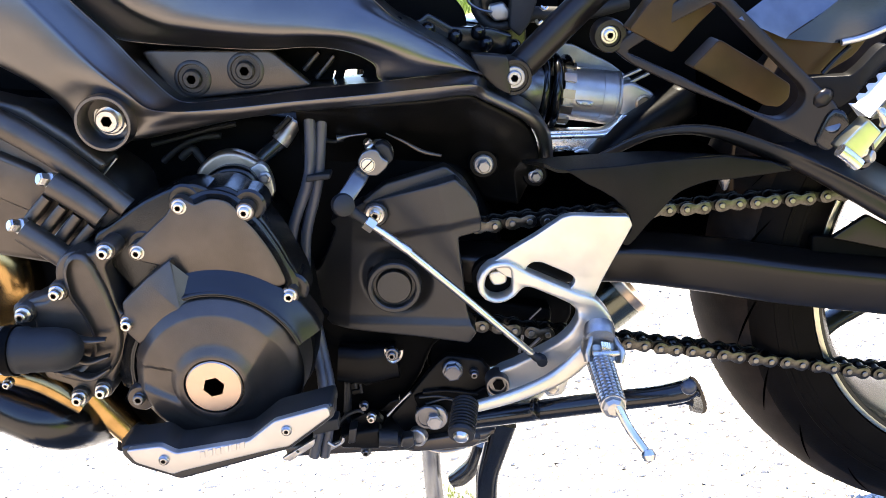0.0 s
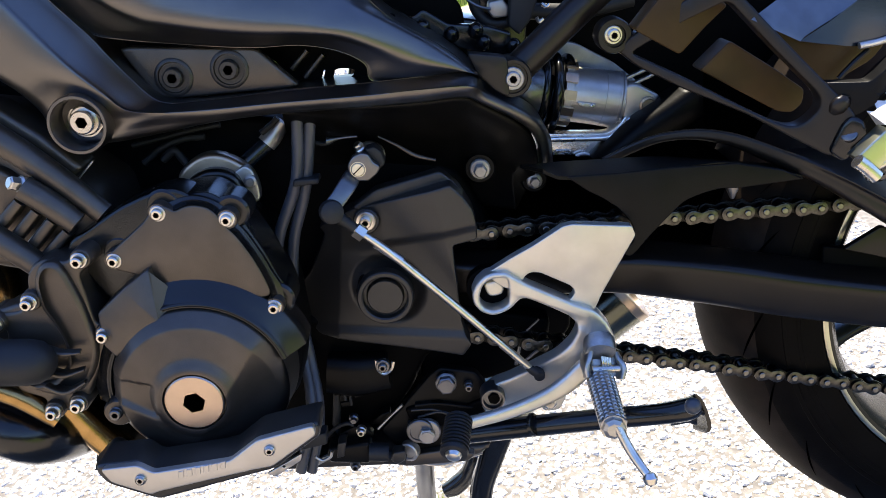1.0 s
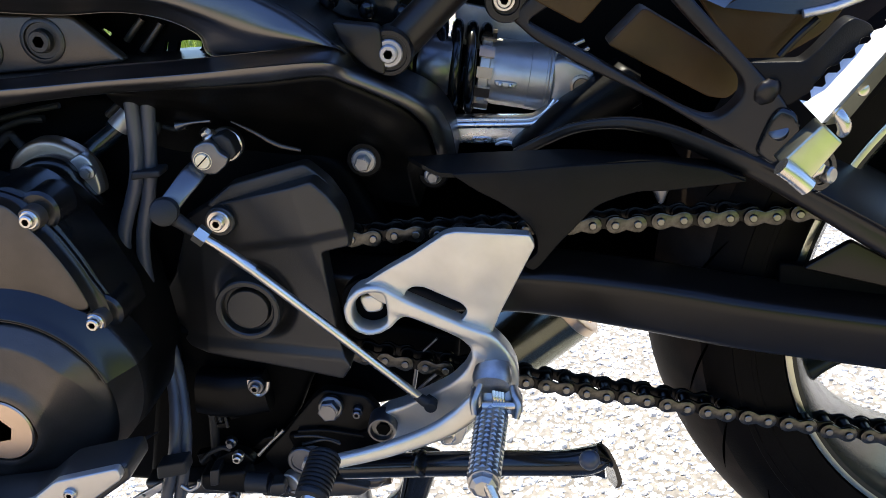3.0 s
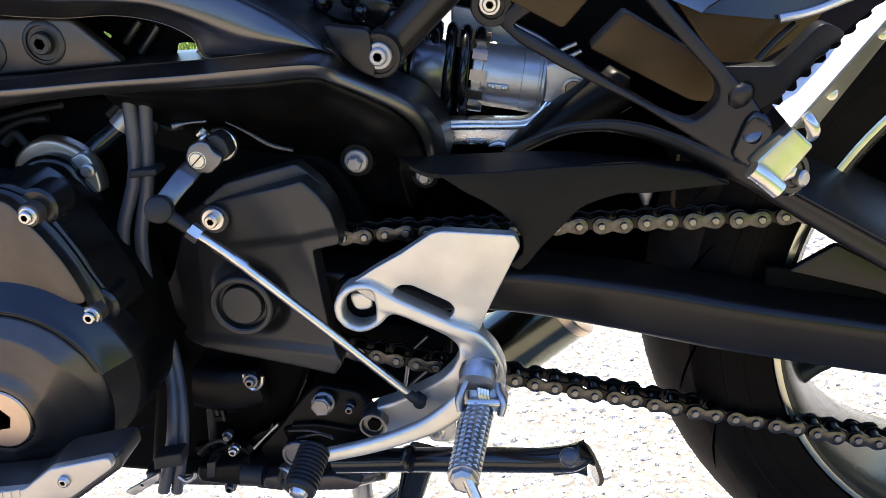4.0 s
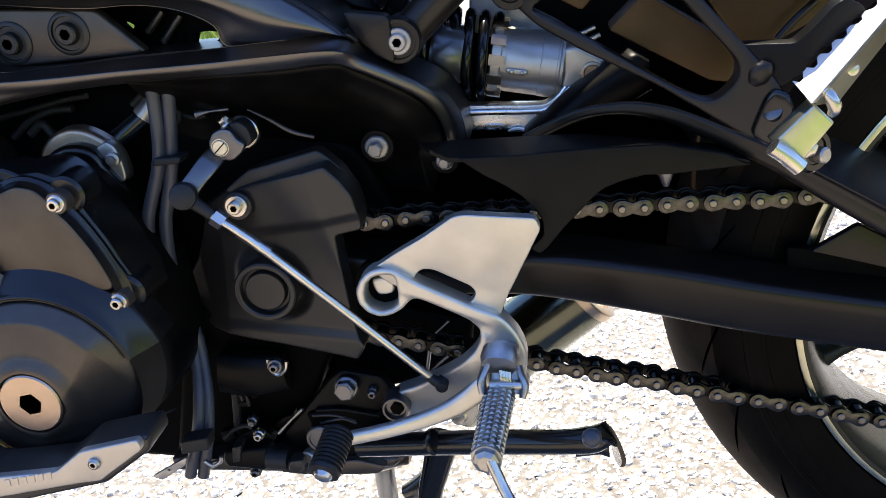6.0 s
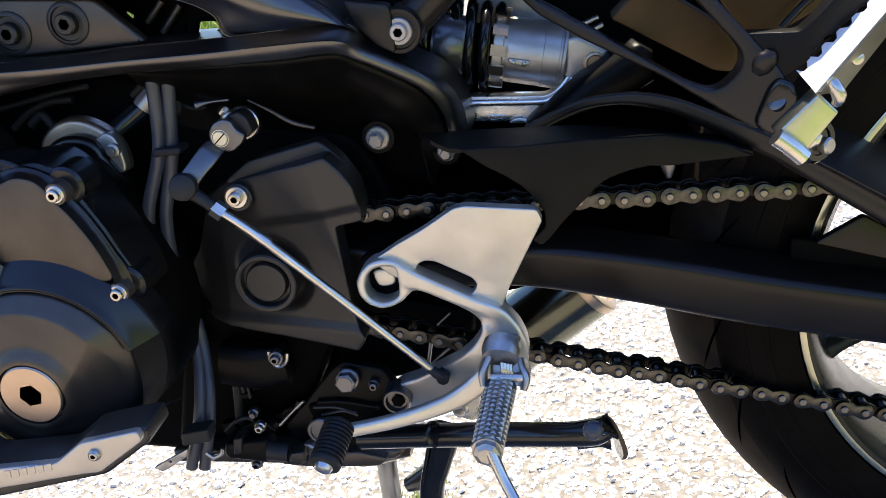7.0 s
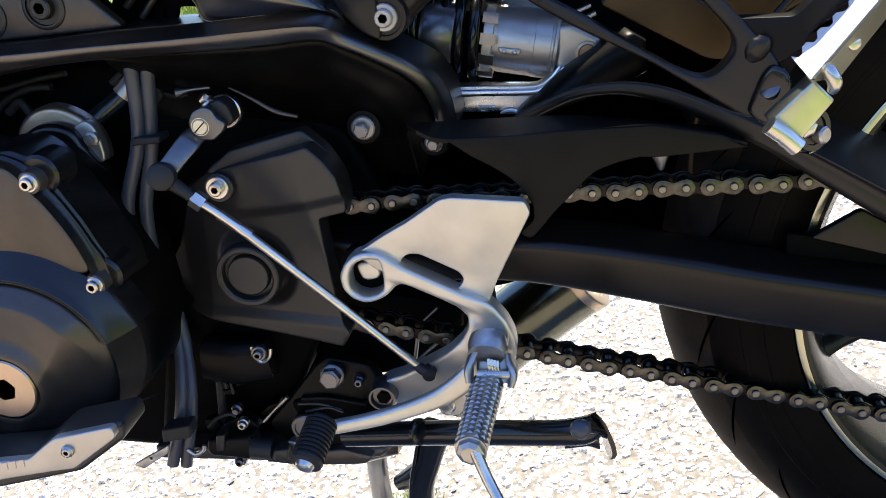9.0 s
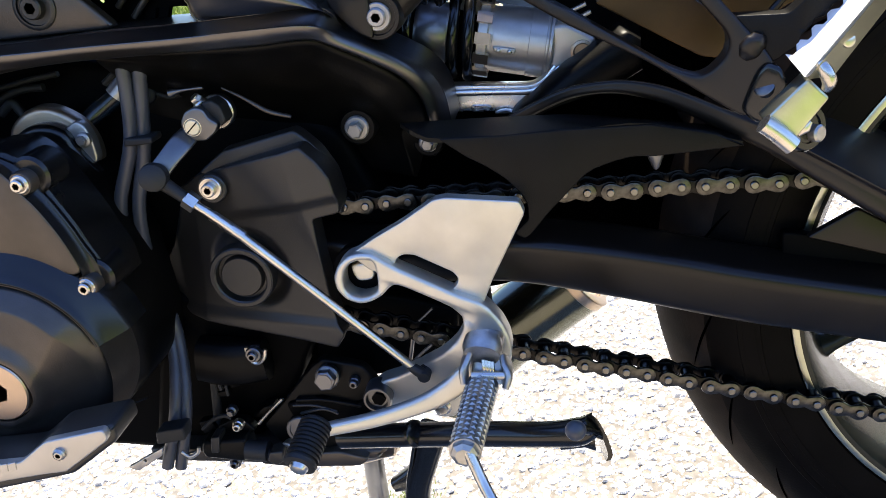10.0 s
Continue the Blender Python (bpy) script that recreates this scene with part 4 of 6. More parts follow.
peg = new("foot_peg")
peg.parent = bike
PA, PB = Vector(((76, -64, -118))), Vector(((72, -140, -115)))
b = B()
d = (PB - PA).normalized()
tube(b, [tuple(PA), tuple(PA.lerp(PB, 0.5)), tuple(PB)], [11.5, 10.8, 10.2], n=20)
part("peg_body", b, M_PEG, peg)
side = Vector((1, 0, 0))
side = (side - d * side.dot(d)).normalized()
front = d.cross(side)
if front.z < 0:
    front = -front
b = B()
for col in range(-3, 4):
    a = radians(col * 25)
    for row in range(13):
        f = (row + 0.7 + (0.5 if col % 2 else 0)) / 14
        rr = 11.5 - 1.3 * f
        o = side * math.sin(a) + front * math.cos(a)
        tang = o.cross(d)
        c = PA.lerp(PB, f) + o * (rr - 0.3)
        base = [c + tang * 2.2 - d * 3.0, c - tang * 2.2 - d * 3.0, c - tang * 2.2 + d * 3.0, c + tang * 2.2 + d * 3.0]
        vs = [b.verts.new(V(q)) for q in base]
        tip = b.verts.new(V(c + o * 1.4 + d * 1.6))
        for k in range(4):
            b.faces.new((vs[k], vs[(k + 1) % 4], tip))
part("peg_studs", b, M_PEG, peg, "pressed pointed studs", sharp=20)
b = B()
lathe(b, tuple(PB), d, [(9.4, -4), (9.6, -1), (8.6, 3), (5.5, 5), (0, 5)], n=8)
part("peg_end", b, M_PEG, peg, sharp=20)
b = B()
sweep(b, [(79.2, -50, -88.8), (78.6, -56, -91.7), (78, -62, -94.4)], [(13, 12), (14, 12), (12.5, 11)], power=2.2)
sweep(b, [(82, -52, -102), (81, -56, -109), (80, -60, -118)], [(12, 5)] * 3, power=5)
part("hinge", b, M_PEG, peg)
for q in ([(70.3, -54, -92), (64.9, -62, -102.3), (64.5, -68, -112.5)], [(92.7, -54, -101), (95, -62, -109.3), (92.2, -68, -118.2)]):
    b = B()
    sweep(b, q, [(2.4, 7), (3.2, 10), (2.4, 7)], power=3)
    part("hinge_cheek", b, M_PEG, peg)
b = B()
tube(b, [(70, -66, -107), (96, -66, -109)], 3.2, n=14)
part("hinge_pin", b, M_STEEL, peg)
for k in range(4):
    b = B()
    p = Vector(((79, -63, -103))).lerp(Vector(((85, -63, -105))), k / 3)
    tube(b, [tuple(p + Vector((0, 0, 6))), tuple(p + Vector((0, -2.5, 0))), tuple(p + Vector((0, 0, -6)))], 1.3, n=8)
    part("spring_coil", b, M_STEEL, peg)
b = B()
tube(b, [(74, -141, -112), (82, -150, -131), (93, -163, -148)], [4.0, 3.8, 3.4], n=14)
lathe(b, (93, -163, -148), (0, -0.6, -1), [(0, -6), (4.2, -4.2), (6, 0), (4.2, 4.2), (0, 6)], n=18)
part("feeler", b, M_STEEL, peg)

# ---- gear lever and linkage ----
b = B()
sweep(b, [(80, -44, -109), (68, -46, -115), (50, -48, -129), (28, -52, -138), (-6, -62, -142), (-44, -74, -141)], [(5.5, 4), (8.4, 4.2), (8.2, 4.2), (6.8, 4.2), (5.6, 4.2), (4.8, 4.2)], power=3.4)
part("gear_lever", b, M_ALU)
b = B()
RA, RB = Vector(((-46, -72, -135))), Vector(((-53, -104, -148)))
d = (RB - RA).normalized()
length = (RB - RA).length
prof = [(0, -1), (9.5, -0.5), (10.5, 1)]
for k in range(9):
    u = 2 + k * (length - 6) / 9
    w = (length - 6) / 9
    prof += [(11.8, u), (12, u + w * 0.55), (10.2, u + w * 0.6), (10.2, u + w * 0.95)]
prof += [(12, length - 3), (11.4, length), (7.5, length + 0.8), (0, length + 0.8)]
lathe(b, tuple(RA), d, prof, n=28)
part("lever_rubber", b, M_RUBBER, label="ribbed black rubber sleeve")
b = B()
lathe(b, tuple(RB), d, [(7, -1), (7, 1.4), (5.6, 4), (2.8, 5.2), (0, 5.4)], n=24)
part("lever_tip", b, M_STEEL)
b = B()
tube(b, [(-116, -48, 41), (-77, -44, 1), (26, -30, -126)], [2.6, 3.4, 3.2], n=14)
part("shift_rod", b, M_STEEL)
b = B()
tube(b, [(-96, -44, 20), (-77, -44, 2)], [4.0, 4.0], n=14)
part("rod_sleeve", b, M_STEEL)
b = B()
tube(b, [(18, -31, -117), (24, -31, -123), (31, -31, -128)], [3.0, 4.2, 3.8], n=14)
lathe(b, (28, -31, -127), OUT, [(5, -8), (5, 2.4), (4, 4), (0, 4)], n=18)
part("rod_end_boot", b, M_RUBBER)
b = B()
lathe(b, (-126, -50, 53), (0.3, -1, 0.2), [(0, -10), (9, -8), (10, 0), (9, 7), (6, 9), (0, 9)], n=24)
tube(b, [(-126, -48, 51), (-116, -48, 42), (-110, -48, 36)], [5.5, 4.6, 4.2], n=14)
part("rod_joint", b, M_RUBBER)
b = B()
lathe(b, (-126, -55, 53), (0.3, -1, 0.1), [(6, -5), (6, 0), (5.4, 0.8), (0, 0.8)], n=24)
part("joint_cap", b, M_PLASTIC)
b = B()
tube(b, [(-110, -46, 35), (-104, -46, 29)], [6.6, 6.6], n=6)
part("lock_nut", b, M_STEEL)
b = B()
sweep(b, [(-127, -42, 53), (-118, -36, 62), (-112, -28, 68), (-109, -19, 71)], [(7, 2.5), (7, 2.5), (7.5, 2.5), (7, 2.5)], power=5)
part("shift_arm", b, M_ARM)
b = B()
slab(b, rounded([(-111.4, -22, 80.9), (-106.5, -22, 87.9), (-98.7, -22, 90.5), (-92.8, -22, 88.6), (-90.4, -22, 81.9), (-84.3, -22, 77.1), (-88, -22, 71.5), (-96.4, -22, 66), (-106.5, -22, 67.6), (-110.9, -22, 73.1)], 2.5), 7, 1.4)
part("shift_clamp", b, M_ARM)
b = B()
slab(b, rounded([(-96, -16, 91.1), (-88.1, -16, 93), (-82.8, -16, 88), (-80.7, -16, 77.4), (-86, -16, 73.2), (-90.6, -16, 80.9)], 2), 14, 1.6)
part("clamp_rubber", b, M_RUBBER)
b = B()
lathe(b, (-94, 2, 80), OUT, [(12.5, -6), (12.5, 0), (11.5, 1), (9.5, 1), (9, -0.5), (0, -0.5)], n=36)
part("shaft_washer", b, M_STEEL)
b = B()
lathe(b, (-92, -2, 80), OUT, [(8, -4), (8, 6), (7, 7), (0, 7)], n=24)
part("shift_shaft", b, M_DARK)
b = B()
lathe(b, (-103, -22, 77), OUT, [(6.4, -2), (6.4, 0.4), (5.9, 0.4), (5.7, -0.6), (5.3, -0.6), (5.3, 1.0), (4.8, 1.5), (0, 1.5)], n=28)
part("clamp_pin", b, M_BRASS)
b = B()
slab(b, [(-107.5, -24.2, 74), (-107, -24.2, 73.4), (-98.5, -24.2, 80), (-99, -24.2, 80.6)], 1, 0.1, steps=1)
part("pin_slot", b, M_DARK)
hex_bolt((-100, -8, 91), 4.2, 5.2, "clamp_bolt", axis=(-0.4, -0.4, 0.8), head=5)
b = B()
tube(b, [(-129, 10, 96), (-118, 10, 97), (-103, 10, 97)], [3.6, 1.2, 1.6], n=10)
part("cable_end", b, M_ARM)
b = B()
tube(b, [(-85, 0, 97), (-71, 0, 88), (-56, 0, 77), (-40, 0, 71)], [0.7, 1.3, 1.8, 1.4], n=10)
part("cable_guide", b, M_CASE)

# ---- stand spring wires behind the bracket ----
for q, r in (([(35, 4, -90), (29, 4, -95), (23, 4, -100)], 1.0), ([(16, 6, -113), (13, 6, -124), (10, 6, -135)], 1.6), ([(31, 0, -119), (22, 0, -126), (14, 0, -133)], 1.4)):
    b = B()
    tube(b, q, r, n=8)
    part("spring_wire", b, M_ARM)

# ---- hoses ----
for q in ([(-145, -12, 130), (-156, -12, 72), (-181, -12, 20), (-185, -6, -31), (-183, 4, -95), (-180, -24, -143), (-198, -36, -197)], [(-135, -8, 127), (-150, -8, 65), (-169, -8, 17), (-179, 0, -35), (-178, 6, -96), (-174, -20, -147), (-189, -32, -201)]):
    b = B()
    tube(b, q, 5.0, n=14)
    part("hose", b, M_HOSE)

b = B()
slab(b, rounded([(-157, -20, 74), (-136, -20, 73), (-137, -20, 68), (-159, -20, 68)], 2), 16, 1.5)
part("hose_clip", b, M_RUBBER)

for q, r in (([(-290.1, 24, 92.6), (-272.1, 24, 103.9), (-251.5, 24, 109.6), (-233.3, 24, 109.3)], 3.0), ([(-272.2, 20, 94.5), (-260.5, 20, 101.4), (-255.9, 20, 94.6), (-251.5, 20, 86.7)], 3.6), ([(-296.4, 24, 109.1), (-275.5, 24, 111.6), (-244.1, 24, 115.8), (-218.4, 24, 117.7)], 2.2), ([(-146.9, 16, 100.3), (-145.7, 16, 95.1), (-149.4, 16, 91.4)], 3.4), ([(-142.8, 18, 95.2), (-134.3, 18, 92.1), (-125, 18, 93)], 2.2), ([(-185.5, 26, 105.9), (-176.3, 26, 111.9), (-169.2, 26, 117.2)], 2.6)):
    b = B()
    tube(b, list(q), r, n=10)
    part("vacuum_hose", b, M_RUBBER)

# ---- cylinders and throttle side ----
b = B()
slab(b, rounded([(-455, -45, 174), (-373, -45, 156), (-339, -45, 116), (-307, -45, 85), (-305, -45, 57), (-331, -45, 24), (-383, -45, 31), (-494, -45, 67)], 10), 90, 8)
part("cylinder_block", b, M_CASE)
b = B()
tube(b, [(-401, -60, 174), (-365, -60, 147), (-329, -60, 112), (-299, -60, 77)], [11, 11, 10, 9], n=20)
part("coolant_tube", b, M_CASE)
for q in ([(-348, -72, 108), (-332, -72, 93), (-316, -72, 75)], [(-382, -72, 73), (-366, -72, 57), (-343, -72, 32)]):
    b = B()
    tube(b, q, [10, 10, 9], n=18)
    part("stud_tube", b, M_CASE)
for p, q in zip([(-359.2, -58, 95.3), (-348.7, -58, 86.1), (-339.1, -58, 77), (-329.7, -58, 66.8)], [(-388.4, -58, 70.8), (-380.7, -58, 58.7), (-371.4, -58, 48.3), (-359.6, -58, 42.6)]):
    b = B()
    m = tuple((u + w) / 2 for u, w in zip(p, q))
    sweep(b, [p, m, q], [(4.2, 8), (4.6, 9), (4.2, 8)], power=5)
    part("fin", b, M_CASE)
for c in ((-348, -74, 111), (-382, -74, 77)):
    hex_bolt(c, 5.5, 7, "stud_bolt", axis=(-0.55, -0.7, 0.45), head=9)

# ---- left front of the engine: water pump ----
b = B()
slab(b, rounded([(-358, -90, 42), (-352, -90, 51), (-342, -90, 56), (-324, -90, 51), (-319, -90, 58), (-312, -90, 60), (-307, -90, 53), (-310, -90, 45), (-318, -90, 40), (-316, -90, -1), (-309, -90, -5), (-307, -90, -12), (-311, -90, -21), (-326, -90, -45), (-338, -90, -62), (-343, -90, -76), (-351, -90, -78), (-364, -90, -75), (-373, -90, -79), (-377, -90, -73), (-373, -90, -63), (-393, -90, -53), (-394, -90, -36), (-386, -90, 2), (-394, -90, 3), (-399, -90, 9), (-390, -90, 15), (-369, -90, 16), (-367, -90, 27), (-360, -90, 30)], 5), 40, 2.5)
part("pump_flange", b, M_CASE)
b = B()
slab(b, rounded([(-351, -96, 41), (-345, -96, 51), (-339, -96, 55), (-331, -96, 54), (-326, -96, 48), (-320, -96, 21), (-317, -96, -11), (-319, -96, -27), (-327, -96, -43), (-340, -96, -57), (-357, -96, -60), (-373, -96, -54), (-387, -96, -45), (-360, -96, -46), (-345, -96, -32), (-342, -96, -14), (-346, -96, 4), (-352, -96, 18)], 7), 12, 4)
part("pump_cover", b, M_CASE)
for c in ((-311, -97, 54), (-358, -97, 25), (-390, -97, 10), (-309, -97, -9), (-346, -97, -67), (-367, -97, -71)):
    b = B()
    lathe(b, c, OUT, [(8.4, -30), (8.0, -3), (7.2, -2), (0, -2)], n=22)
    part("bolt_boss", b, M_CASE)
    socket_bolt(c, name="cover_bolt", head=7)
b = B()
slab(b, rounded([(-402, -88, 16), (-383, -88, 19), (-368, -88, 22), (-350, -88, 1), (-391, -88, -9), (-406, -88, -4)], 5), 20, 3)
part("pump_arm", b, M_CASE)
for k in range(3):
    b = B()
    p = ((-346, -100, -18), (-347, -100, -37), (-349, -100, -52))[k]
    sweep(b, [(p[0] - 16, p[1] + 6, p[2] + 4), p, (p[0] + 16, p[1] + 2, p[2] - 2 + 4 * k)], [(2, 5), (2.2, 5), (1, 4)], power=3)
    part("pump_rib", b, M_CASE)
c0, c1 = Vector(((-427, -112, -10))), Vector(((-342, -112, -20)))
b = B()
lathe(b, tuple(c0), c1 - c0, [(17.5, 0), (17.5, 28), (19, 30), (19, 40), (18, 42), (18, 62), (16.5, 72), (12, 79), (6, 83), (0, 84)], n=32)
part("hose_cap", b, M_RUBBER)
b = B()
lathe(b, tuple(c0), c1 - c0, [(19.5, -10), (19.5, 22), (18, 24), (0, 24)], n=32)
part("coolant_pipe", b, M_SKID)
b = B()
lathe(b, tuple(c0), c1 - c0, [(19, 24), (20.6, 24.5), (20.6, 32), (19, 32.5)], n=32, cap=False)
part("hose_clamp", b, M_DARK)
socket_bolt((-412, -112, -42), 3, 4, "clamp_screw")
b = B()
tube(b, [(-302, -47, 116), (-343, -47, 81), (-385, -47, 45)], 0.7, n=6)
part("gasket_edge", b, M_SKID)
b = B()
tube(b, [(-569, -60, -39), (-493, -60, -67), (-448, -60, -88), (-409, -60, -113), (-398, 0, -145), (-399, 60, -158)], [26, 26, 26, 25, 24, 22], n=32)
part("exhaust_pipe", b, M_GLOSS)
b = B()
tube(b, [(-459, -84, -33), (-406, -84, -53), (-372, -84, -86)], [12, 11, 8], n=20)
part("header_pipe", b, M_HEADER)
b = B()
tube(b, [(-389, -40, -88), (-368, -40, -127), (-349, -40, -155)], [16, 15, 15], n=20)
part("header_pipe", b, M_HEADER)
b = B()
tube(b, [(-543, 40, 98), (-479, 40, 33), (-463, 40, -4), (-482, 40, -45)], 26, n=28)
part("header_pipe", b, M_HEADER)

# Dark block added to close a bright gap beside the pipes with shade.
b = B()
slab(b, rounded([(-371, -20, -121.7), (-325.2, -20, -123.8), (-315, -20, -172.8), (-341.2, -20, -188.7), (-390.9, -20, -175)], 4), 30, 3)
part("exhaust_dark_fill", b, M_CASEDARK)

# ---- belly guard, lower engine and stands ----
b = B()
slab(b, rounded([(-319, -150, -91), (-286, -150, -91), (-277, -150, -101), (-218, -150, -98), (-194, -150, -82), (-147, -150, -75), (-147, -150, -87), (-187, -150, -112), (-279, -150, -128), (-314, -150, -109), (-320, -150, -98)], 4), 30, 3)
part("belly_guard", b, M_PLASTIC)
b = B()
loft(b, [[(-345, -90, -119), (-327, -90, -105), (-316, -90, -112), (-302, -90, -121), (-253, -90, -116), (-214, -90, -112), (-187, -90, -103), (-153, -90, -93)], [(-332, -118, -104), (-315, -118, -92), (-303, -118, -98), (-289, -118, -108), (-244, -118, -104), (-205, -118, -99), (-179, -118, -91), (-149, -118, -81)], [(-321, -146, -95), (-304, -146, -93), (-288, -146, -94), (-278, -146, -103), (-242, -146, -102), (-219, -146, -100), (-195, -146, -85), (-147, -146, -77)], [(-320, -150, -95), (-303, -150, -93), (-287, -150, -94), (-277, -150, -103), (-242, -150, -103), (-218, -150, -100), (-195, -150, -86), (-147, -150, -78)]])
part("guard_top", b, M_PLASTIC)
b = B()
slab(b, rounded([(-313, -156, -91), (-285, -156, -91), (-275, -156, -99), (-216, -156, -96), (-193, -156, -81), (-150, -156, -74), (-149, -156, -82), (-186, -156, -105), (-200, -156, -106), (-275, -156, -116), (-281, -156, -118), (-308, -156, -103)], 3), 6, 1)
part("trim_plate", b, M_SKID)
for c in ((-285, -157, -103), (-185, -157, -90)):
    socket_bolt(c, 3.4, 4.2, "trim_screw", head=2.2, material=M_PEG)
t0, t1 = Vector(((-257, -156, -103))), Vector(((-218, -156, -98)))
for k in range(6):
    b = B()
    p, q = t0.lerp(t1, k / 6), t0.lerp(t1, (k + 0.66) / 6)
    slab(b, [tuple(p + Vector((0, -0.6, -3))), tuple(q + Vector((0, -0.6, -3))), tuple(q + Vector((1, -0.6, 3))), tuple(p + Vector((1, -0.6, 3)))], 1.5, 0.3, steps=1)
    part("raised_bar", b, M_SKID)
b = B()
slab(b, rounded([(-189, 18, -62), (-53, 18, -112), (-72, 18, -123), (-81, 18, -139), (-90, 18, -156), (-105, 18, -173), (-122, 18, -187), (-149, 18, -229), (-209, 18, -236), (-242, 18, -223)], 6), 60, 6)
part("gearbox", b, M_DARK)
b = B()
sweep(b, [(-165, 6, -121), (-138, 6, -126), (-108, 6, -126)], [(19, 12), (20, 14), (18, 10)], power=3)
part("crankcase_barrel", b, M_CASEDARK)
b = B()
tube(b, [(-116, -8, -106), (-116, -8, -115), (-111, -8, -121), (-104, -8, -117), (-101, -8, -109)], 1.8, n=8)
part("wire_clip", b, M_STEEL)
for q in ((-158, 8, -144), (-159, 8, -153)):
    b = B()
    slab(b, rounded([(q[0] - 5, q[1], q[2] - 3), (q[0] + 5, q[1], q[2] - 3), (q[0] + 5, q[1], q[2] + 3), (q[0] - 5, q[1], q[2] + 3)], 1), 8, 0.8)
    part("connector", b, M_ARM)
b = B()
tube(b, [(-157, 8, -119), (-159, 8, -138), (-164, 8, -167), (-170, 8, -197)], 4, n=10)
part("rubber_tube", b, M_RUBBER)
b = B()
slab(b, rounded([(-189, -50, -153), (-165, -50, -150), (-166, -50, -162), (-191, -50, -165)], 2), 14, 1.5)
part("cable_tie", b, M_RUBBER)
b = B()
slab(b, rounded([(-227, -44, -190), (-191, -44, -172), (-194, -44, -180), (-219, -44, -194)], 2), 3, 0.6, holes=[circle((-210, -44, -184), 1.3, 10)])
part("sump_bracket", b, M_SKID)
b = B()
slab(b, rounded([(-184, -30, -191), (-171, -30, -187), (-174, -30, -193), (-183, -30, -197)], 1.5), 3, 0.6)
part("sump_bracket", b, M_SKID)
b = B()
slab(b, rounded([(-134, 4, -180), (-122, 4, -171), (-113, 4, -169), (-113, 4, -175), (-124, 4, -183)], 2), 12, 1.5)
part("case_lug", b, M_CASEDARK)
b = B()
sweep(b, [(-116, 60, -244), (-78, 60, -256), (-31, 60, -254)], [(4, 20), (8, 28), (4, 20)], power=2)
part("exhaust_chamber", b, M_TAN)
b = B()
slab(b, rounded([(-71, 0, -133), (-60, 0, -126), (-28, 0, -135), (-19, 0, -150), (-23, 0, -169), (-28, 0, -191), (-42, 0, -204), (-65, 0, -212), (-100, 0, -216), (-113, 0, -205), (-124, 0, -186), (-101, 0, -164)], 4), 9, 2)
part("stand_plate", b, M_GUARD)
b = B()
sweep(b, [(-88, -2, -161), (-65, -2, -162), (-35, -2, -170)], [(1.6, 3)] * 3, power=3)
part("plate_rib", b, M_GUARD)
b = B()
slab(b, rounded([(-98, -4, -164), (-68, -4, -159), (-40, -4, -168), (-25, -4, -162), (-23, -4, -182), (-54, -4, -189), (-93, -4, -183)], 4), 10, 2)
part("stand_pivot_lug", b, M_DARK)
hex_bolt((-56, -8, -138), 8.5, 10, "stand_bolt", axis=(0, -1, 0.15), head=9, material=M_ARM)
socket_bolt((-36, -5, -146), 3.4, 4.4, "stand_screw", material=M_ARM)
hex_bolt((-80, -10, -187), 8, 13, "stand_pivot_nut", head=9, material=M_GREY)
socket_bolt((-111, -10, -112), 4, 6.5, "case_bolt", material=M_ARM)
socket_bolt((-141, -10, -178), 3.6, 4.8, "case_bolt")
socket_bolt((-152, -12, -214), 3.6, 5.2, "case_bolt", material=M_ARM)
b = B()
slab(b, rounded([(-173, -18, -188), (-134, -18, -187), (-134, -18, -203), (-137, -18, -210), (-174, -18, -204), (-176, -18, -197)], 3), 18, 3)
part("stand_switch", b, M_GUARD)
b = B()
tube(b, [(-136, -16, -198), (-118, -16, -201)], [8.5, 8.5], n=20)
tube(b, [(-123, -14, -206), (-103, -14, -211)], [7, 6], n=16)
part("switch_plug", b, M_RUBBER)
b = B()
slab(b, rounded([(-235, 0, -205), (-120, 0, -208), (-101, 0, -215), (-81, 0, -218), (-20, 0, -215), (-32, 0, -227), (-104, 0, -229), (-165, 0, -224), (-234, 0, -219)], 4), 60, 4)
part("sump", b, M_CASE)
b = B()
tube(b, [(-50, -20, -187), (12, -42, -172), (78, -70, -154), (118, -88, -143), (140, -96, -136), (149, -97, -131)], [9.5, 9.5, 9.2, 8.8, 9.4, 7.5], n=24)
part("side_stand", b, M_GLOSS, label="folded gloss black side stand")
b = B()
near = [(148.7, -94, -124.1), (153, -94, -129.1), (156.8, -94, -138.8), (159.8, -94, -149.9), (160.7, -94, -157.6), (159, -94, -161.8)]
far = [(149.6, -68, -142.9), (152.5, -68, -148.5), (154.5, -68, -157.5), (155, -68, -165.5), (155.6, -68, -171), (156.3, -68, -175.1)]
inner = [(x - 3.2, y, z - 0.6) for x, y, z in near]
loft(b, [near, far, [(x - 3.2, y, z - 0.6) for x, y, z in far], inner], n=3, closed=True)
part("stand_foot", b, M_GLOSS)
b = B()
sweep(b, [(126.5, -88, -145), (135, -88, -144.4), (142.8, -88, -142.8), (149.7, -88, -142.6)], [(8.6, 8.6), (9.5, 7), (12, 5), (15, 4)], power=2.6)
part("foot_flare", b, M_GLOSS)
b = B()
tube(b, [(141.6, -110, -123.5), (147, -102, -131.8), (154.6, -90, -144.4)], [3.6, 3.2, 3.0], n=12)
part("foot_rib", b, M_GLOSS)
b = B()
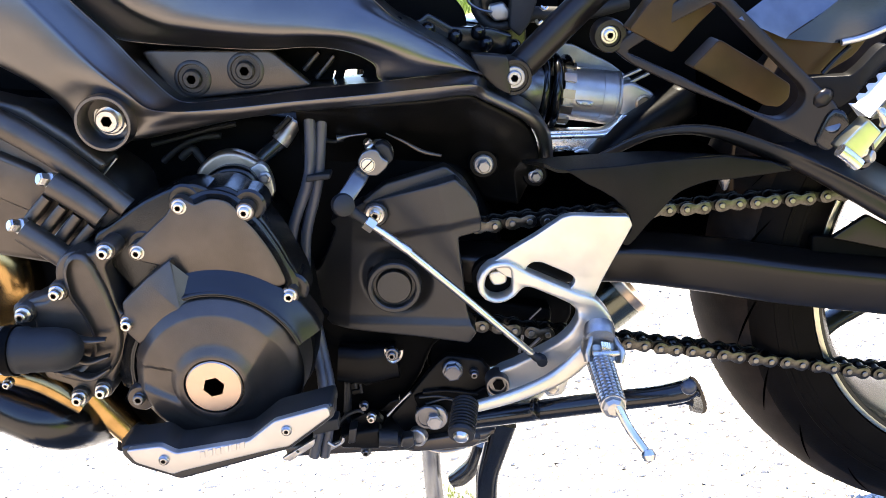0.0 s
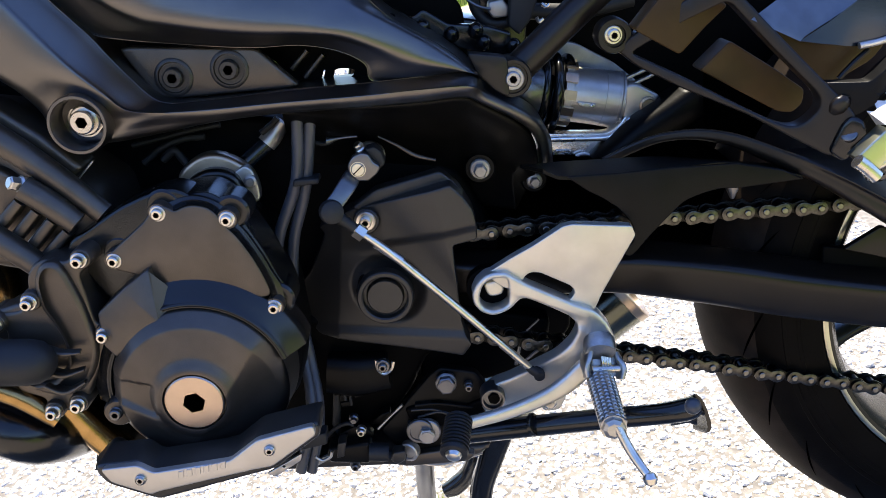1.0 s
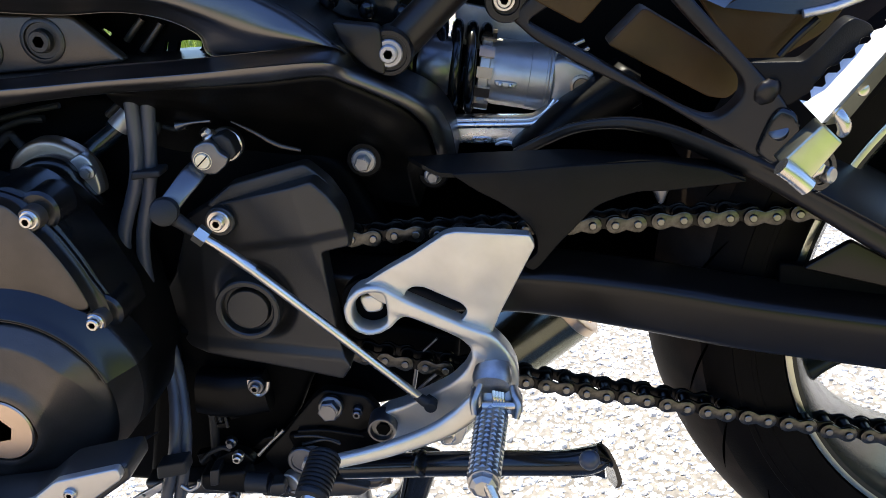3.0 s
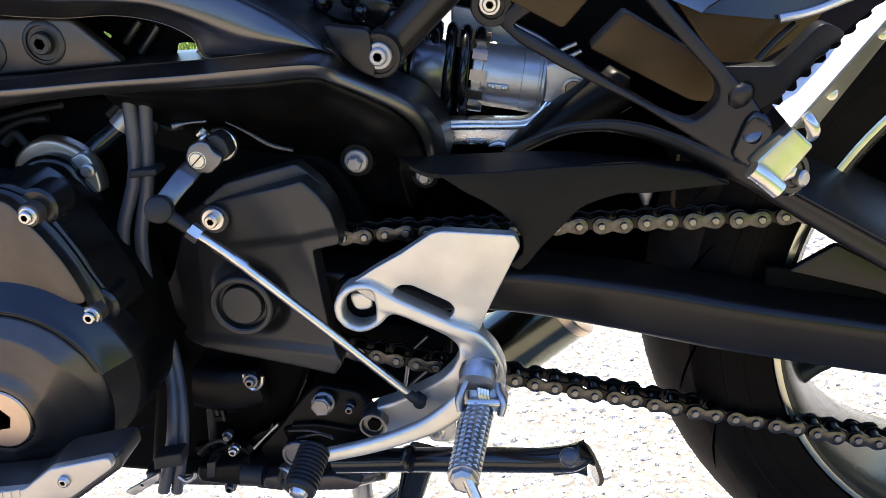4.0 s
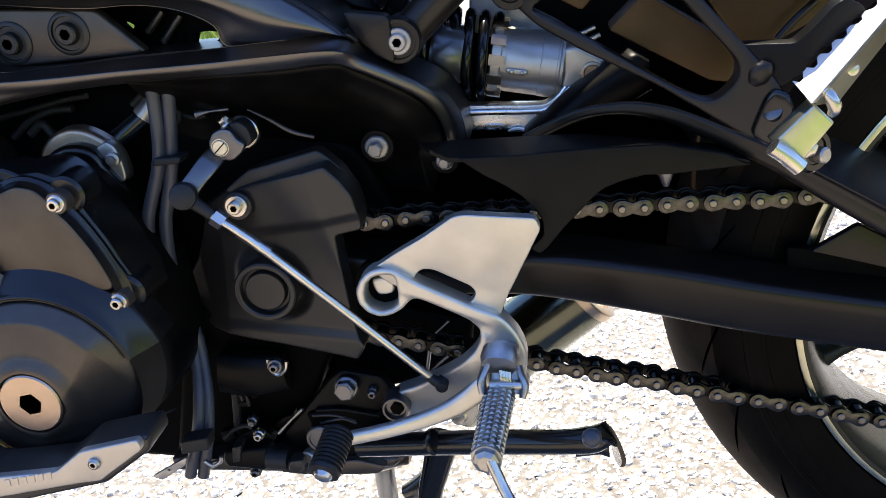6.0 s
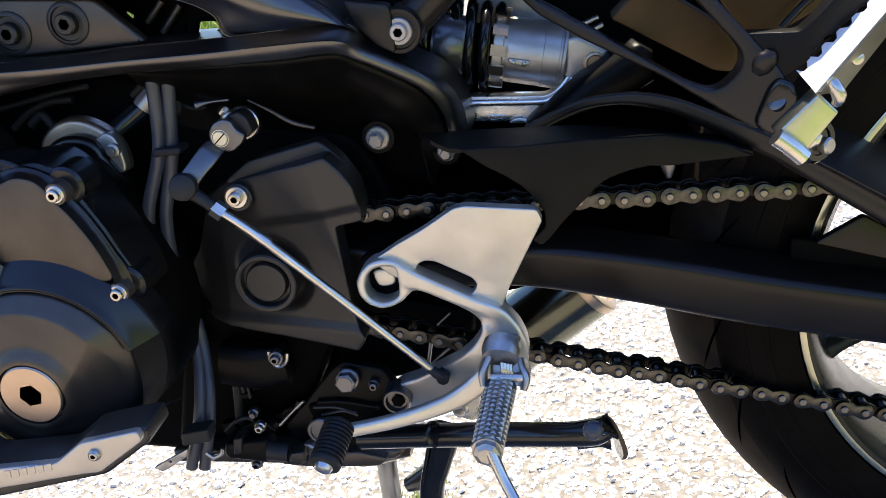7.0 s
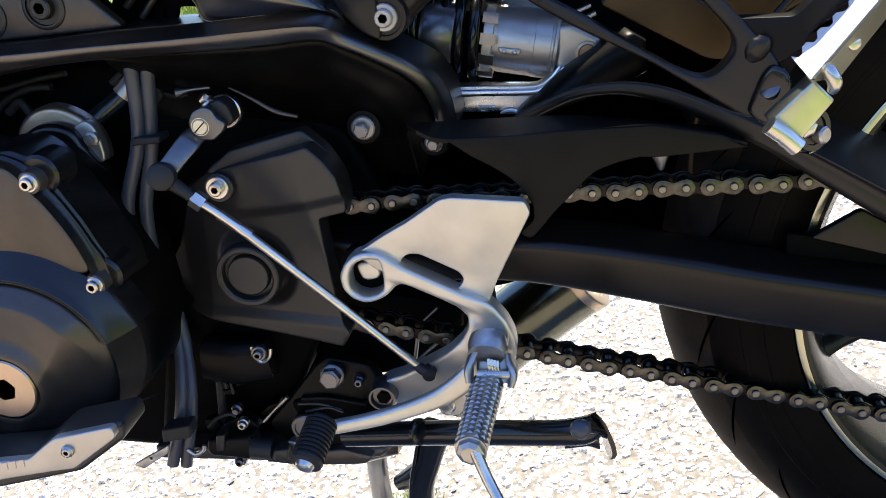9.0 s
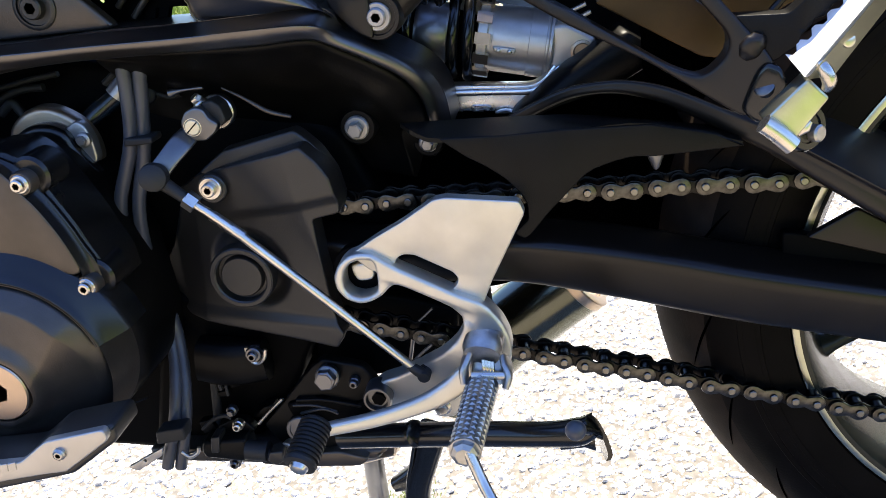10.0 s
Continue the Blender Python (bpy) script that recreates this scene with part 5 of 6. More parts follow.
lathe(b, (139, -116, -120), (0.1, -1, 0.3), [(0, -6.5), (5, -4.5), (6.8, 0), (6.1, 3), (3.8, 5.5), (0, 6.5)], n=24)
part("stand_stop", b, M_HOSE)
b = B()
lathe(b, (17, -50, -165), Vector(((79, -76, -150))) - Vector(((13, -46, -169))), [(9.4, -2), (10.3, -1.4), (10.3, 1.4), (9.4, 2)], n=20)
part("stand_collar", b, M_GLOSS)
b = B()
slab(b, rounded([(25, -22, -155), (31, -22, -148), (47, -22, -148), (53, -22, -157), (45, -22, -172), (30, -22, -172)], 5), 8, 2)
part("spring_lug", b, M_ALU)
hex_bolt((36, -23, -162), 4.5, 6.5, "lug_bolt", head=4)
b = B()
sweep(b, [(-10, 120, -284), (-24, 120, -321), (-37, 120, -355), (-44, 120, -403)], [(15, 12), (13, 12), (13, 12), (13, 12)], power=4)
part("centre_stand_leg", b, M_GLOSS)
b = B()
sweep(b, [(-25, 113, -277), (-36, 113, -314), (-46, 113, -348), (-53, 113, -396)], [(2, 4)] * 4, power=4)
part("leg_flange", b, M_GLOSS)
b = B()
tube(b, [(-104, 200, -343), (-108, 200, -394), (-111, 200, -457)], 12, n=20)
part("centre_stand_leg", b, M_ARM, label="worn grey tubular leg")
b = B()
sweep(b, [(-41, 190, -358), (-53, 190, -386), (-70, 190, -403), (-85, 190, -410)], [(9, 9), (10, 9), (11, 10), (8, 8)], power=3)
part("centre_stand_foot", b, M_GLOSS)

for q in ([(-163, 2, -139.6), (-156.5, 2, -137.8), (-154.7, 2, -142.3), (-161.5, 2, -145.2)], [(-157.3, 2, -144.4), (-150.1, 2, -143.7), (-149.9, 2, -150.4), (-157.4, 2, -152.2)], [(-157.4, 2, -152.2), (-148.2, 2, -151.6), (-148.7, 2, -157.2), (-157, 2, -157.8)], [(-143.8, 0, -141.7), (-135.8, 0, -141.2), (-135.2, 0, -146.7), (-143.6, 0, -148.4)], [(-180.7, 0, -180.1), (-170, 0, -178.4), (-166.4, 0, -187.9), (-178.9, 0, -191.9)], [(-207.6, -2, -183), (-198.4, -2, -180), (-197.4, -2, -187.1), (-205.6, -2, -190.1)]):
    b = B()
    slab(b, rounded(list(q), 1.2), 8, 1)
    part("wire_connector", b, M_CASEDARK)
for q, r in (([(-155.8, 0, -117), (-155.3, 0, -125.6), (-152.4, 0, -136.8), (-151.8, 0, -149)], 1.6), ([(-149.5, 0, -115.3), (-147.8, 0, -127.3), (-147.1, 0, -139.3), (-147.3, 0, -154.8)], 1.4), ([(-176.2, -4, -184.4), (-165.6, -4, -175.8), (-154.4, -4, -171.9), (-148.1, -4, -174.5)], 2.0)):
    b = B()
    tube(b, list(q), r, n=8)
    part("harness_wire", b, M_RUBBER)
b = B()
tube(b, [(-125.8, -4, -181.5), (-113, -4, -169.8), (-99.5, -4, -158.4)], [1.6, 1.3, 1.6], n=10)
part("stay_rod", b, M_PEG)
hex_bolt((-147.4, -2, -169.2), 3.4, 4.6, "case_nut", material=M_ARM, head=4)
b = B()
slab(b, rounded([(-163, -4, -182.9), (-147.4, -4, -175.7), (-136.4, -4, -179.8), (-130.5, -4, -188.2), (-138.5, -4, -195.8), (-158.8, -4, -195.9)], 2), 10, 1.5)
part("switch_bracket", b, M_CASEDARK)
b = B()
slab(b, rounded([(-163, -20, -182.4), (-154.8, -20, -181.7), (-159.1, -20, -197.5), (-166.4, -20, -198.3)], 1.5), 14, 1.2)
part("switch_end", b, M_PLASTIC)
for k in range(3):
    b = B()
    sweep(b, [(-92.1, -2, -165.8), (-72.9, -2, -167), (-56, -2, -173.6)] if k == 0 else [(-86.7, -3, -173.3), (-67.5, -3, -170), (-55.1, -3, -175.2)] if k == 1 else [(-96.9, -3, -179.4), (-82.4, -3, -178), (-73, -3, -181.9)], [(1.4, 3)] * 3, power=3)
    part("plate_rib", b, M_PLASTIC)
b = B()
lathe(b, (-86.2, -14, -183.2), OUT, [(12.5, -3), (12.5, 0), (11.6, 0.8), (9.4, 0.8), (9, -0.4), (0, -0.4)], n=28)
part("pivot_washer", b, M_ARM)
b = B()
slab(b, rounded([(-112.9, -26, -195.2), (-101.1, -26, -194.6), (-102.1, -26, -204.8), (-109.3, -26, -208.5), (-116.1, -26, -204.1)], 2.5), 12, 1.6)
part("switch_cap", b, M_PLASTIC)
b = B()
lathe(b, (-99.3, -16, -202.6), (-0.4, -1, 0), [(9.6, -6), (9.6, 1), (8.4, 2), (6.6, 2), (6.2, 0.6), (0, 0.6)], n=24)
part("pivot_nut", b, M_PEG)
b = B()
slab(b, rounded([(-195.2, -8, -202.7), (-160.9, -8, -209.2), (-136.6, -8, -214), (-104, -8, -225), (-44.9, -8, -226.7), (-36.1, -8, -219), (-61.2, -8, -210.8), (-101, -8, -212.2), (-139.3, -8, -204.4), (-168.8, -8, -200.5)], 4), 20, 2)
part("sump_lip", b, M_CASE)
b = B()
tube(b, [(-182.5, -34, -184.2), (-176.9, -34, -189), (-169.2, -34, -186), (-166.6, -34, -180.5)], 1.6, n=10)
part("hose_ring", b, M_PEG)

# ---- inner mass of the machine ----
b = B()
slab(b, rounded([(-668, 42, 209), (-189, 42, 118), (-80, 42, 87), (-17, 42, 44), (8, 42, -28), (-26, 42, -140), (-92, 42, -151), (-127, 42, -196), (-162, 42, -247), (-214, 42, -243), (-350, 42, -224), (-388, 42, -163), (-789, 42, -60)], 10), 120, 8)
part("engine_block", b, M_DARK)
# Three slabs added to fill see-through gaps with the black of deep shade.
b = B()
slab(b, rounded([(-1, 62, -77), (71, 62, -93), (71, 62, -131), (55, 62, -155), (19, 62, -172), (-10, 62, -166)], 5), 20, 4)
part("pivot_dark_fill", b, M_DARK)
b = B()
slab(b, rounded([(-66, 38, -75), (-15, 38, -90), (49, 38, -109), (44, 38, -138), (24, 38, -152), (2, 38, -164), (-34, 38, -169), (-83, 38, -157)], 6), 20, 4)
part("drive_dark_fill", b, M_DARK)
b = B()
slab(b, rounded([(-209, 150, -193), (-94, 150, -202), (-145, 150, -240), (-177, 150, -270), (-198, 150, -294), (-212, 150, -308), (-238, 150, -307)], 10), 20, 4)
part("far_dark_fill", b, M_DARK)
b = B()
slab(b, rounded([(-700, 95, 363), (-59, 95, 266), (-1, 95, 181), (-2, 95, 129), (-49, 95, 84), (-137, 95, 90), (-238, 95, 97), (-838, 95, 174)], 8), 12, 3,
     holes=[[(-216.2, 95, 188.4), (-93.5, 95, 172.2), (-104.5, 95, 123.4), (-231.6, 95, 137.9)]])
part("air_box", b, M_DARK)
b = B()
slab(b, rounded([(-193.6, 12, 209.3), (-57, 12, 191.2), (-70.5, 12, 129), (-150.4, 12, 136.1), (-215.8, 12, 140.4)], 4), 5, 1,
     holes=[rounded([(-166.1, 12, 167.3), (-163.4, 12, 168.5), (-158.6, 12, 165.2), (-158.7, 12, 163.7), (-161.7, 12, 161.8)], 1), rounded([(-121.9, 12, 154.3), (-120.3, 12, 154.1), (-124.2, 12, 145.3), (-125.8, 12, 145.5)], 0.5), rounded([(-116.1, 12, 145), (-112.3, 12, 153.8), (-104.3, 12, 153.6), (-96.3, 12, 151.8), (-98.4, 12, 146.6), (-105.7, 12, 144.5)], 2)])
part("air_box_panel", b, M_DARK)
for q in ([(-146.3, 6, 159.2), (-131.1, 6, 172.3)], [(-136.9, 6, 151.1), (-118.9, 6, 167.7)]):
    b = B()
    tube(b, q, 2.5, n=10)
    part("air_box_rod", b, M_CASE)
# Two flat slabs added to give the black shade under the brace.
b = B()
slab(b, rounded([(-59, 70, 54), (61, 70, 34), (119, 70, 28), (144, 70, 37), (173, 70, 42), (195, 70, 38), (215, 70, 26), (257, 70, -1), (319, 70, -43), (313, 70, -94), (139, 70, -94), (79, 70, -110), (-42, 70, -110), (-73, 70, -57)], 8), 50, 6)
part("fender_shade_slab", b, M_SHADEBLACK)
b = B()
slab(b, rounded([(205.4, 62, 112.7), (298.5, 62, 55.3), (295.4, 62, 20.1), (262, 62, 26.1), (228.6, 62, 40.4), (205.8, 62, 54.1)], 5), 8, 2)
part("fender_shade_upper", b, M_SHADEBLACK)
b = B()
tube(b, [(-1, 150, -259), (67, 150, -199), (143, 150, -143)], [36, 36, 36], n=48)
part("muffler", b, M_POLISH)
b = B()
lathe(b, (143, 150, -143), (76, 0, 56), [(36, -6), (37.4, -5), (37.4, 3), (36, 4), (28, 4), (27, 0), (0, 0)], n=48)
part("muffler_rim", b, M_TAN, label="heat-browned steel end ring")

# Slab added behind the crankcase slit so that it reads as shade.
b = B()
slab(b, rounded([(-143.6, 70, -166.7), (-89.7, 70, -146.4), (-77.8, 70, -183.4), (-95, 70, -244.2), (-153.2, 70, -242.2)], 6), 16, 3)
part("case_dark_fill", b, M_DARK)

# ---- passenger peg ----
peg2 = new("passenger_peg")
peg2.parent = bike
b = B()
left, ridge, right, under = [], [], [], []
for k in range(37):
    f = k / 36
    l0 = Vector(((262, -112, 100))).lerp(Vector(((324, -116, 158))), f)
    r0 = Vector(((265, -138, 94))).lerp(Vector(((323, -146, 166))), f)
    q0 = Vector(((280, -126, 91))).lerp(Vector(((331, -134, 163))), f)
    l0 += (r0 - l0).normalized() * (6 if k % 4 in (1, 2) else 0)
    left.append(tuple(l0)), ridge.append(tuple(r0)), right.append(tuple(q0))
    under.append(tuple(q0 + Vector((0, 34, -8))))
loft(b, [left, ridge, right, under], n=1, closed=True)
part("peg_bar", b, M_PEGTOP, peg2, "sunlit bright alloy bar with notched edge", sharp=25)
b = B()
loft(b, [[tuple(Vector(p) + Vector((0.5, -1.5, -1.0))) for p in ridge[::6]], [tuple(Vector(p) + Vector((1.0, -2.0, -0.5))) for p in right[::6]]], n=2)
part("peg_face", b, M_OLIVE, peg2)
for k in (8, 22):
    b = B()
    c = Vector(ridge[k]).lerp(Vector(right[k]), 0.5) + Vector((0, -2, 0))
    lathe(b, tuple(c), (0.3, -1, 0.2), [(3.4, -2), (3.4, 0.6), (2.6, 1.2), (0, 1.2)], n=16)
    part("peg_rivet", b, M_STEEL, peg2)
b = B()
slab(b, rounded([(248, -130, 72), (269, -130, 91), (279, -130, 80), (262, -130, 59)], 1.5), 14, 1.2)
part("peg_hinge", b, M_OLIVE, peg2)
b = B()
tube(b, [(247, -134, 72), (254, -134, 66), (261, -134, 59)], 5, n=14)
part("hinge_roll", b, M_STEEL, peg2)
b = B()
relief(b, rounded([(242.7, -102.6, 70.7), (245.7, -104, 79.8), (249.8, -106.1, 90.8), (254, -108.8, 96.2), (260.7, -113.9, 93.7), (263.2, -116.3, 85.3), (260.5, -115, 76.5), (255.2, -111.8, 68.8), (250.7, -108.9, 63.6), (247.1, -106.2, 65.3)], 3), lambda x, z: -0.7261 * x + 0.0785 * z + 68.10, 18, 2.5, step=4)
part("hinge_lug", b, M_GLOSS, peg2)
b = B()
lathe(b, (252.2, -108.7, 85.1), (-0.62, -0.55, 0.62), [(6.0, -7), (6.0, -1.6), (5.2, -1.0), (0, -1.0)], n=28)
part("hinge_pin", b, M_ARM, peg2)
b = B()
lathe(b, (270.1, -120, 63.2), (0.6, -1, 0.1), [(12.5, -6), (12.5, 1), (11, 3), (8, 3), (7.5, 2), (0, 2)], n=28)
part("hinge_cap", b, M_GLOSS, peg2)
b = B()
sweep(b, [(265.6, -125, 61.6), (268.3, -125, 64.9), (271.4, -125, 68)], [(1.5, 2), (3.4, 3), (1.5, 2)], power=2.2)
part("cap_pin", b, M_STEEL, peg2)
b = B()
lathe(b, (276.1, -122, 60.1), (0.8, -1, 0.1), [(4.6, -6), (4.6, 1), (3.6, 2), (0, 2)], n=16)
part("cap_nut", b, M_PEG, peg2)
b = B()
tube(b, [(271.9, -136, 99.9), (274.6, -138, 95.1), (276.2, -138, 90.3), (275.4, -136, 86.4)], [3.0, 3.4, 3.4, 2.4], n=12)
part("hinge_spring", b, M_STEEL, peg2)

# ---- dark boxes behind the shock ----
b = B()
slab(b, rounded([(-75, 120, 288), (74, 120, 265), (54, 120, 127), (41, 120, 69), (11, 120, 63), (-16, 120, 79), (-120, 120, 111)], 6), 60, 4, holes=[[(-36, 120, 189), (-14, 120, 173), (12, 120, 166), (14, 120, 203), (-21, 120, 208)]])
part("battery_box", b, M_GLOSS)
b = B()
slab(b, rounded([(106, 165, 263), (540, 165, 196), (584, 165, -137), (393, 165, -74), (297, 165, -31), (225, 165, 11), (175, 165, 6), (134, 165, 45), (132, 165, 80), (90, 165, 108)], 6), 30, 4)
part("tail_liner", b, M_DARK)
# The next three slabs are added blockers, black like the shade behind the shock.
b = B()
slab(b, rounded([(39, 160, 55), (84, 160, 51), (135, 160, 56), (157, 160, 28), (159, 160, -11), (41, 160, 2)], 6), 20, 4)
part("linkage_dark_fill", b, M_DARK)
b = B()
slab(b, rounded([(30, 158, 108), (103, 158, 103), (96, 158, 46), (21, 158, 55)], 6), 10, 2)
part("shock_dark_fill", b, M_DARK)
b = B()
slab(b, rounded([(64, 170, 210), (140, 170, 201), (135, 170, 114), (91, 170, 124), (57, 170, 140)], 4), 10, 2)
part("rear_dark_fill", b, M_DARK)
b = B()
slab(b, rounded([(-65, 60, 192), (-46, 60, 182), (-36, 60, 188), (-16, 60, 173), (18, 60, 167), (37, 60, 159), (35, 60, 137), (-8, 60, 151), (-45, 60, 177)], 3), 10, 2)
part("rubber_strip", b, M_GLOSS)
for c in ((-38, 56, 174), (-14, 56, 165), (7, 56, 166), (13, 56, 155), (38, 56, 149)):
    b = B()
    lathe(b, c, (0.1, -1, 0.5), [(7, -4), (6.6, 0), (4.6, 4), (2, 5.6), (0, 6)], n=18)
    part("strip_button", b, M_GLOSS)
b = B()
slab(b, rounded([(22, 90, 184), (35, 90, 185), (40, 90, 177), (38, 90, 169), (25, 90, 169), (20, 90, 176)], 2), 14, 2)
part("wire_connector", b, M_GREY)
b = B()
slab(b, rounded([(43, 80, 202), (71, 80, 198), (57, 80, 165), (46, 80, 153), (37, 80, 162)], 3), 20, 2)
part("relay_box", b, M_RUBBER)
for q in ([(67, 78, 178), (71, 78, 175), (74, 78, 177)], [(62, 78, 167), (64, 78, 163), (68, 78, 165)]):
    b = B()
    tube(b, q, 1.6, n=8)
    part("harness_clip", b, M_STEEL)
b = B()
tube(b, [(1, 84, 197), (3, 84, 189), (12, 84, 182), (23, 84, 178)], 1.3, n=8)
part("thin_cable", b, M_ARM)
b = B()
tube(b, [(10, 100, 200), (10, 100, 179), (22, 100, 165), (41, 100, 165), (51, 100, 184)], 5, n=12)
part("wire_loom", b, M_RUBBER)

b = B()
slab(b, rounded([(70.1, 150, 140.8), (107, 150, 129.1), (142.6, 150, 105.9), (173.4, 150, 76.9), (167.4, 150, 62.1), (135.1, 150, 78.1), (98, 150, 93.8), (65.6, 150, 108.4)], 3), 6, 1.5)
part("shock_shield", b, M_GREY, label="dull grey shield behind the shock")
for q in ([(136.3, 118, 93), (152.5, 118, 97.7), (169.7, 118, 103.2)], [(145.7, 116, 88.5), (158.8, 116, 92.2), (172.9, 116, 97.2)]):
    b = B()
    sweep(b, q, [(1.6, 3)] * 3, power=4)
    part("shield_strut", b, M_SKID)

# ---- shock absorber ----
shock = new("shock_absorber")
shock.parent = bike
shock["label"] = "brushed silver shock with gloss black spring"
SA, SB = Vector(((36, 126, 101))), Vector(((137, 126, 75)))
sd = SB - SA
U = sd.normalized()
b = B()
lathe(b, (40, 108, 102), U, [(21, -2), (23, 0), (24, 2), (24, 19), (23.4, 20), (23.4, 22), (22, 24), (0, 24)], n=40)
part("shock_reservoir", b, M_ARM, shock, label="satin steel damper cylinder")
b = B()
k0 = Vector(((98, 126, 85)))
lathe(b, tuple(k0), U, [(22, -4), (26, -3), (26.5, 0), (26.5, 26), (26.9, 26.4), (26.9, 39), (26.2, 39.6), (26.2, 41), (27.6, 42), (27.6, 44), (25, 45), (14, 46), (13, 53), (0, 53)], n=64)
part("shock_body", b, M_SHOCK, shock)
b = B()
slab(b, rounded([(96, 97, 84), (113, 97, 80), (114, 97, 78), (112, 97, 75), (97, 97, 79)], 3), 4, 1)
part("shock_tag", b, M_SHOCK, shock)
b = B()
k1 = Vector(((84, 126, 89)))
lathe(b, tuple(k1), U, [(26, 0), (30, 1), (30, 8), (26, 9), (26, 14), (0, 14)], n=40)
part("preload_collar", b, M_SHOCK, shock)
for k in range(12):
    b = B()
    a = k * math.pi / 6
    o = U.orthogonal().normalized()
    w = U.cross(o)
    r1 = o * math.cos(a) + w * math.sin(a)
    r2 = o * math.cos(a + 0.27) + w * math.sin(a + 0.27)
    c = [k1 - U * 1, k1 + U * 11]
    vs = [b.verts.new(V(p + r * h)) for p in c for r in (r1, r2) for h in (29, 32.5)]
    for f in ((0, 1, 3, 2), (4, 6, 7, 5), (0, 4, 5, 1), (2, 3, 7, 6), (1, 5, 7, 3), (0, 2, 6, 4)):
        b.faces.new([vs[m] for m in f])
    part("collar_tooth", b, M_TAN, shock)
for c in ((101, 96, 80), (109, 96, 78)):
    b = B()
    lathe(b, c, OUT, [(2, -1), (2, 0.4), (1.2, 1), (0, 1)], n=12)
    part("tag_rivet", b, M_STEEL, shock)
b = B()
o = U.orthogonal().normalized()
w = U.cross(o)
s0 = k0 - U * 72
coil = []
for k in range(141):
    a = k / 140 * 2 * math.pi * 5.2
    coil.append(tuple(s0 + U * (k / 140 * 61) + (o * math.cos(a) + w * math.sin(a)) * 33))
tube(b, coil, 4.6, n=12, smooth=1)
part("spring", b, M_GLOSS, shock)
b = B()
slab(b, rounded([(139, 104, 91), (150, 104, 93), (156, 104, 91), (176, 104, 78), (168, 104, 67), (156, 104, 62), (146, 104, 56), (138, 104, 61), (142, 104, 77)], 4), 14, 3)
part("shock_clevis", b, M_SHOCK, shock)
b = B()
lathe(b, (164, 103, 70), OUT, [(9, -4), (9, 1.5), (7, 2), (6, 0.5), (0, 0.5)], n=24)
part("clevis_bolt", b, M_TAN, shock)
b = B()
sweep(b, [(54.7, 104, 51.3), (81.9, 104, 49), (108.6, 104, 46.2), (124.2, 104, 45.7), (135.9, 104, 51.1), (145.5, 106, 60.2)], [(3.2, 7), (3.2, 7), (3.2, 7), (3.2, 7), (3.4, 7), (3.4, 7)], power=3)
part("link_rib", b, M_LINK)
b = B()
sweep(b, [(54.8, 108, 55.4), (82, 108, 52.6), (107.9, 108, 49.5), (123.1, 108, 48.5), (133.4, 108, 53.2), (141.2, 110, 60.7)], [(2.2, 8)] * 6, power=3)
part("link_rib", b, M_LINK)
b = B()
slab(b, rounded([(56.6, 106, 50.1), (103.8, 106, 44.5), (124.3, 106, 43), (140.3, 106, 51), (154.1, 106, 58.2), (148.2, 106, 41), (129.2, 106, 29.5), (114.1, 106, 14.9), (54.4, 106, 19.3)], 4), 14, 1.5)
part("shock_link", b, M_LINK)
b = B()
slab(b, rounded([(73.9, 104.6, 38.2), (87.5, 104.6, 36.6), (89.1, 104.6, 34.6), (86.8, 104.6, 31.1), (74, 104.6, 32.1), (72.1, 104.6, 35.2)], 2), 3, 0.8, holes=[rounded([(76.5, 104.6, 36.5), (85.1, 104.6, 35.5), (85.8, 104.6, 34), (84.2, 104.6, 32.8), (76.5, 104.6, 33.3)], 1)])
part("link_boss", b, M_LINK)
b = B()
lathe(b, (99, 101, 20), OUT, [(13, -3), (13, 2), (12, 3), (9, 3), (8, 1), (0, 1)], n=28)
part("link_bolt", b, M_STEEL)

# Tube added towards the sun to keep direct light off the shock body.
b = B()
tube(b, [(40, 136, 170), (80, 134, 164), (110, 135, 161), (160, 140, 166)], 8, n=14)
part("rubber_tube", b, M_RUBBER)

# ---- tank and seat, which shade the engine ----
b = B()
lines = []
for k in range(13):
    a = radians(-20 + 220 * k / 12)
    ca, sa = math.cos(a), math.sin(a)
    lines.append([(-720, 95 - 100 * ca, 420 + 70 * sa), (-480, 95 - 130 * ca, 450 + 110 * sa), (-260, 95 - 130 * ca, 450 + 110 * sa), (-80, 95 - 100 * ca, 410 + 75 * sa), (10, 95 - 80 * ca, 370 + 40 * sa)])
loft(b, lines, closed=True)
part("fuel_tank", b, M_PAINT)
b = B()
lines = []
for k in range(13):
    a = radians(-10 + 200 * k / 12)
    ca, sa = math.cos(a), math.sin(a)
    lines.append([(-10, 95 - 80 * ca, 340 + 40 * sa), (150, 95 - 90 * ca, 335 + 35 * sa), (320, 95 - 90 * ca, 345 + 40 * sa), (480, 95 - 100 * ca, 370 + 55 * sa), (640, 95 - 60 * ca, 400 + 40 * sa)])
loft(b, lines, closed=True)
part("seat", b, M_RUBBER)

